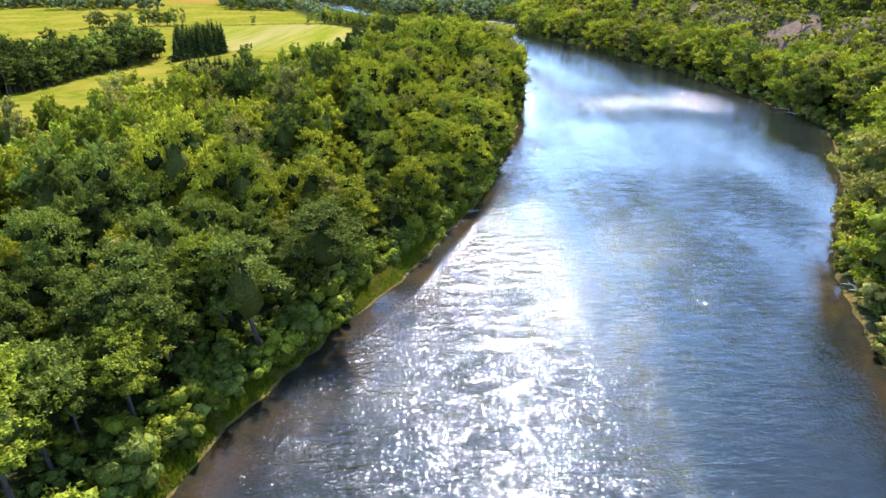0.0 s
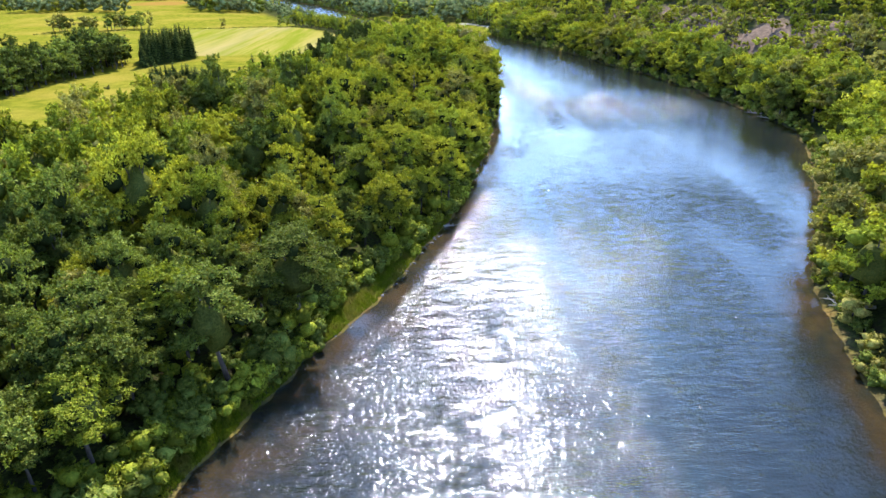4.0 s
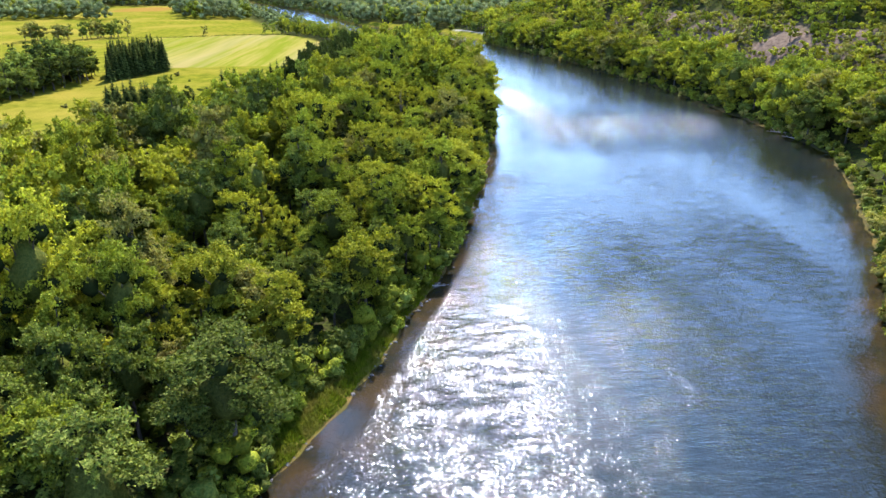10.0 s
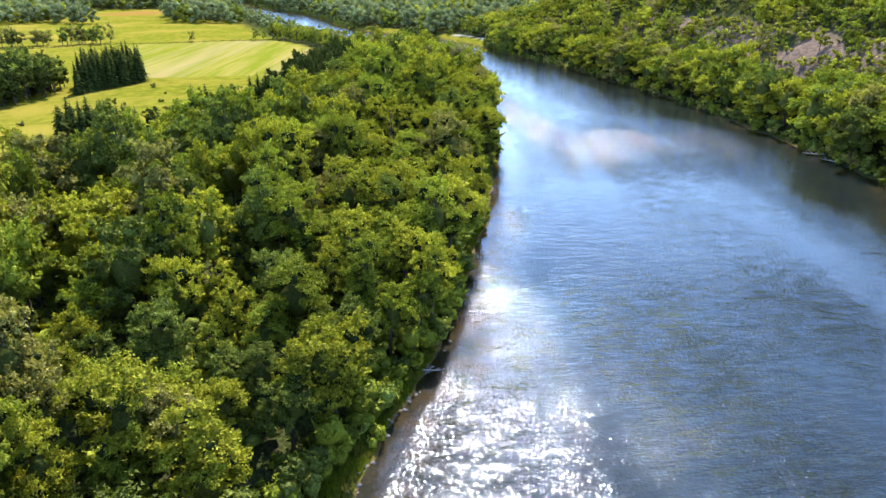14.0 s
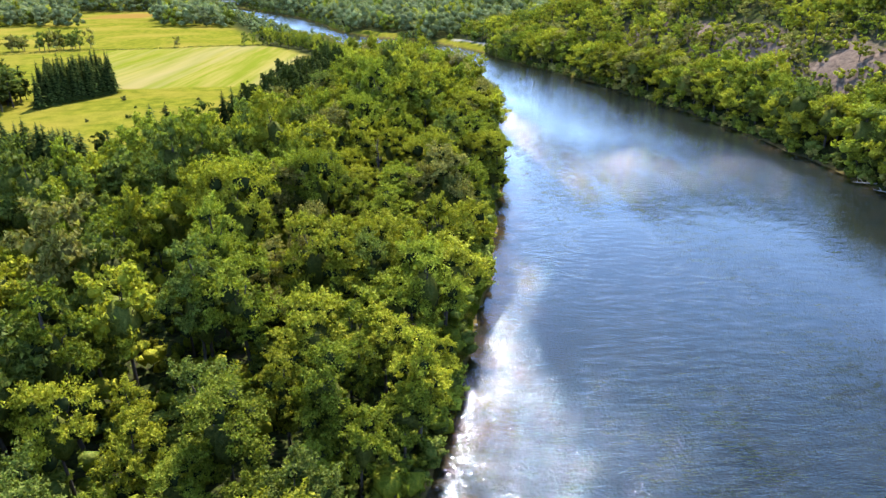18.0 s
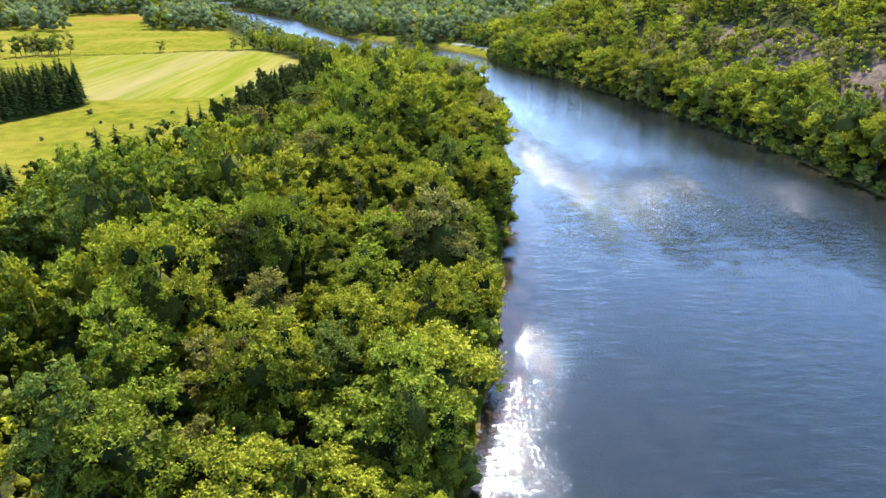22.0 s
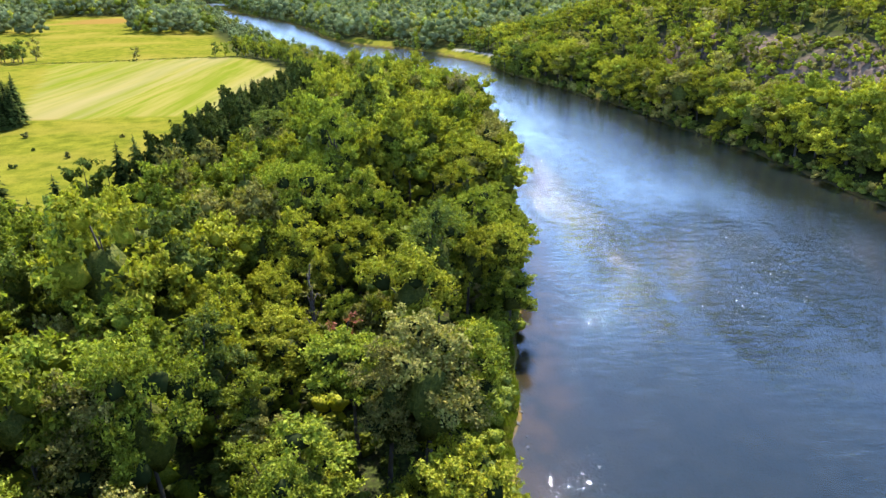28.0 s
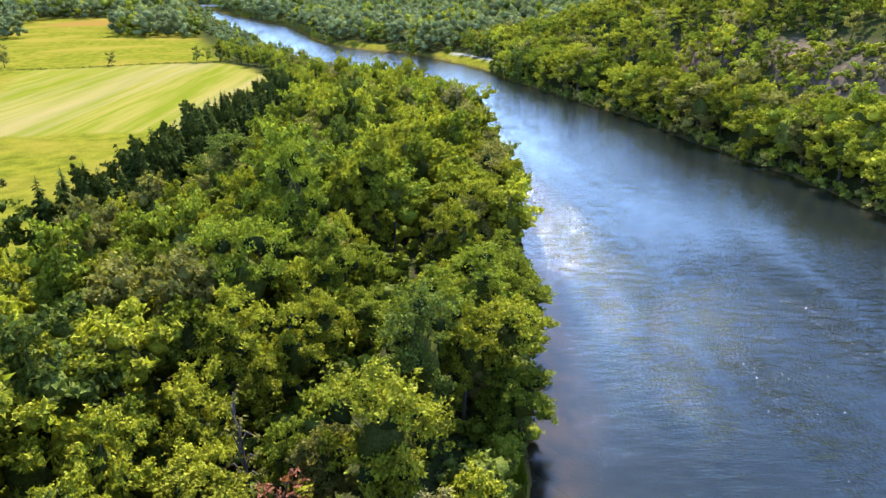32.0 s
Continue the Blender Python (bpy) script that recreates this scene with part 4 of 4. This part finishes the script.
stuff("bank_bushes", "low green bushes hanging over the wooded bank", "bushes", BUSH, xx, yy, r.uniform(0.5, 1.9, len(yy)), r.choice([GREEN, DEEP, GREEN, DEEP], len(yy)), r)
yy = np.arange(70, 660, 2.2)
off = r.uniform(0.2, 3.5, len(yy))
xx = np.interp(yy, YS, XR) + off / np.interp(yy, YS, CR)
stuff("far_bank_bushes", "dark bushes below the trees of the far bank", "bushes", BUSH, xx, yy, r.uniform(0.6, 1.4, len(yy)), r.choice([GREEN, DEEP, OLIVE, DEEP], len(yy)), r)

yy = np.arange(600, 1400, 3.0)
yy = yy[bar_zone(yy) < 0.2]
xx = np.interp(yy, YS, XR) + r.uniform(0.3, 4.5, len(yy)) / np.interp(yy, YS, CR)
stuff("far_shore_bushes", "green bushes along the distant shore", "bushes", FARM, xx, yy, r.uniform(0.25, 0.5, len(yy)), r.choice([GREEN, DEEP, FAR], len(yy)), r)

# meadow bushes and saplings
bushes("meadow_bush", "small pale bush standing in the meadow", [-130, -112, -102, -126, -140, -95, -150, -118], [420, 379, 393, 372, 352, 420, 330, 402],
       [0.8, 0.7, 0.6, 0.5, 0.7, 0.5, 0.8, 0.4], [OLIVE, DEEP, OLIVE, OLIVE, GREEN, OLIVE, OLIVE, DEEP], "bushes of the meadow")
bushes("bar_tree", "rounded green tree on the grassy river bar", [46, 66, 30, 82, 8, -20], [748, 712, 772, 690, 800, 842], [1.9, 2.4, 1.6, 2.2, 1.5, 1.8], [GREEN, DEEP, GREEN, GREEN, DEEP, GREEN], "trees of the river bar")
bushes("flowering_shrub", "shrub covered in creamy white blossom", [28, 31, 27], [306, 312, 290], [2.3, 1.9, 1.7], [GREY, GREY, GREY], "flowering shrubs")

# dead red-leaved tree and bare conifer in the wood
model = broadleaf(141, 14, 2.2, 7, 6, 9, 0.5, 0.16, 0, 9, "tall")
tree_thing(0, DEAD, 5, 255, (1.15, 1.15, 1.25), 40, "dead_tree", "half-bare dying tree with rust-red leaves", "dead trees", [model])
model = broadleaf(142, 18, 2.0, 14, 4, 5, 0.5, 0.12, 0, 14, "tall")
tree_thing(0, OLIVE, -1, 262, (1.1, 1.1, 1.2), 10, "bare_pine", "thin half-bare pine with grey branches", "dead trees", [model])

# grass along the open bank
r = np.random.default_rng(606)
n = 150000
yy = r.uniform(45, 420, n)
wdt = clear_bank(yy)
off = r.uniform(0.02, 1.0, n) * (wdt + 1.4)
keep = r.random(n) < 0.25 + 0.75 * (wdt > 2)
yy, off = yy[keep], off[keep]
xx = np.interp(yy, YS, XL) - off / np.interp(yy, YS, CL)
base = np.stack([xx, yy, height(xx, yy) - 0.03], 1)
n = len(yy)
a = r.uniform(0, 6.28, n)
side = np.stack([np.cos(a), np.sin(a), np.zeros(n)], 1) * r.uniform(0.06, 0.16, n)[:, None]
tip = base + np.stack([r.normal(0, 0.16, n), r.normal(0, 0.16, n), r.uniform(0.3, 0.95, n)], 1)
grass = Shape()
grass.add(np.stack([base - side, base + side, tip], 1).reshape(-1, 3), np.arange(3 * n).reshape(n, 3), 0)
tagged(new("bank_grass", mesh_of("bank_grass", grass.arrays(), [GRASS])), "tall yellow-green grass along the water's edge", "grass", kind="stuff")


# stones and driftwood at the waterline
def stone_mesh(seed):
    r = np.random.default_rng(seed)
    v, f = BALLS[2]
    v = v * (0.75 + 0.5 * r.random((len(v), 1))) * (1.0, 0.75, 0.45)
    s = Shape()
    s.add(v, f)
    return mesh_of("stone", s.arrays(), [STONE])


STONES = [stone_mesh(i) for i in range(4)]
for i in range(70):
    sy = float(r.choice([r.uniform(104, 150), r.uniform(100, 170), r.uniform(145, 165), r.uniform(200, 275)]))
    sx = float(np.interp(sy, YS, XL) + r.normal(0.4, 0.7))
    s = r.uniform(0.15, 0.5)
    st = new("stone", STONES[i % 4])
    st.matrix_basis = pose(sx, sy, max(float(height(sx, sy)), -0.15) + s * 0.1, 0, 0, r.uniform(0, 360)) @ Matrix.Diagonal((s, s, s, 1))
    tagged(st, "pale grey-brown river stone at the waterline", "stone", "stones of the bank")


def driftwood(x, y, yaw, length, radius, arms, label, rise=6.0):
    """A stranded trunk with broken branches."""
    foot = new("driftwood")
    foot.matrix_basis = pose(x, y, max(float(height(x, y)), -0.05) + radius * 0.6, 0, -rise, yaw)
    s = Shape()
    tube(s, [(0, 0, 0), (length * 0.35, 0.12 * radius, 0.1), (length * 0.7, -0.5 * radius, 0.25), (length, 0.2, 0.45)], [radius, radius * 0.9, radius * 0.6, radius * 0.2], 8)
    part("trunk", mesh_of("trunk", s.arrays(), [DRIFT], flat=False), foot)
    for i in range(arms):
        s = Shape()
        k = 0.35 + 0.6 * i / max(1, arms)
        p = np.array([length * k, 0, 0.15 + 0.3 * k])
        q = p + np.array([length * 0.16, (-1) ** i * length * 0.14, length * (0.10 + 0.05 * (i % 3))])
        tube(s, [p, (p + q) / 2 + (0, 0, 0.12), q], [radius * 0.45, radius * 0.3, radius * 0.08], 6)
        part("branch", mesh_of("branch", s.arrays(), [DRIFT], flat=False), foot)
    return tagged(foot, label, "driftwood", "stranded logs")


driftwood(37.5, 320, 20, 6.5, 0.28, 5, "bare branched log leaning out from the bank", 14)
driftwood(85, 108, 178, 9.0, 0.35, 4, "bleached fallen trunk stranded in the shallows", 1)
driftwood(84, 111, 165, 7.0, 0.22, 3, "thin bleached trunk lying on the gravel bar", 1)
driftwood(153, 287, 176, 8.0, 0.25, 3, "pale log stranded below the far bank", 1)
driftwood(153, 278, 150, 6.0, 0.2, 2, "thin pale log at the far waterline", 1)
driftwood(6, 158.5, -15, 4.0, 0.18, 2, "short bleached branch among bank stones", 2)

# the bridge far down the river
bridge = new("bridge")
bridge.matrix_basis = pose(-366, 1560, 0, 0, 0, -8)


def block(sx, sy, sz, cx, cy, cz, bevel=0.1):
    bm = bmesh.new()
    bmesh.ops.create_cube(bm, size=1.0, matrix=Matrix.Translation((cx, cy, cz)) @ Matrix.Diagonal((sx, sy, sz, 1)))
    bmesh.ops.bevel(bm, geom=bm.edges[:], offset=bevel, segments=1, affect='EDGES')
    me = bpy.data.meshes.new("block")
    bm.to_mesh(me)
    bm.free()
    me.materials.append(CONCRETE)
    return me


part("deck", block(190, 9, 1.6, 0, 0, 8.0, 0.2), bridge)
part("railing", block(190, 0.3, 1.1, 0, -4.2, 9.4, 0.05), bridge)
part("railing", block(190, 0.3, 1.1, 0, 4.2, 9.4, 0.05), bridge)
for i in range(4):
    part("pier", block(3, 8, 9.5, -54 + 36 * i, 0, 2.6, 0.3), bridge)
tagged(bridge, "low pale concrete road bridge over the river", "bridge")
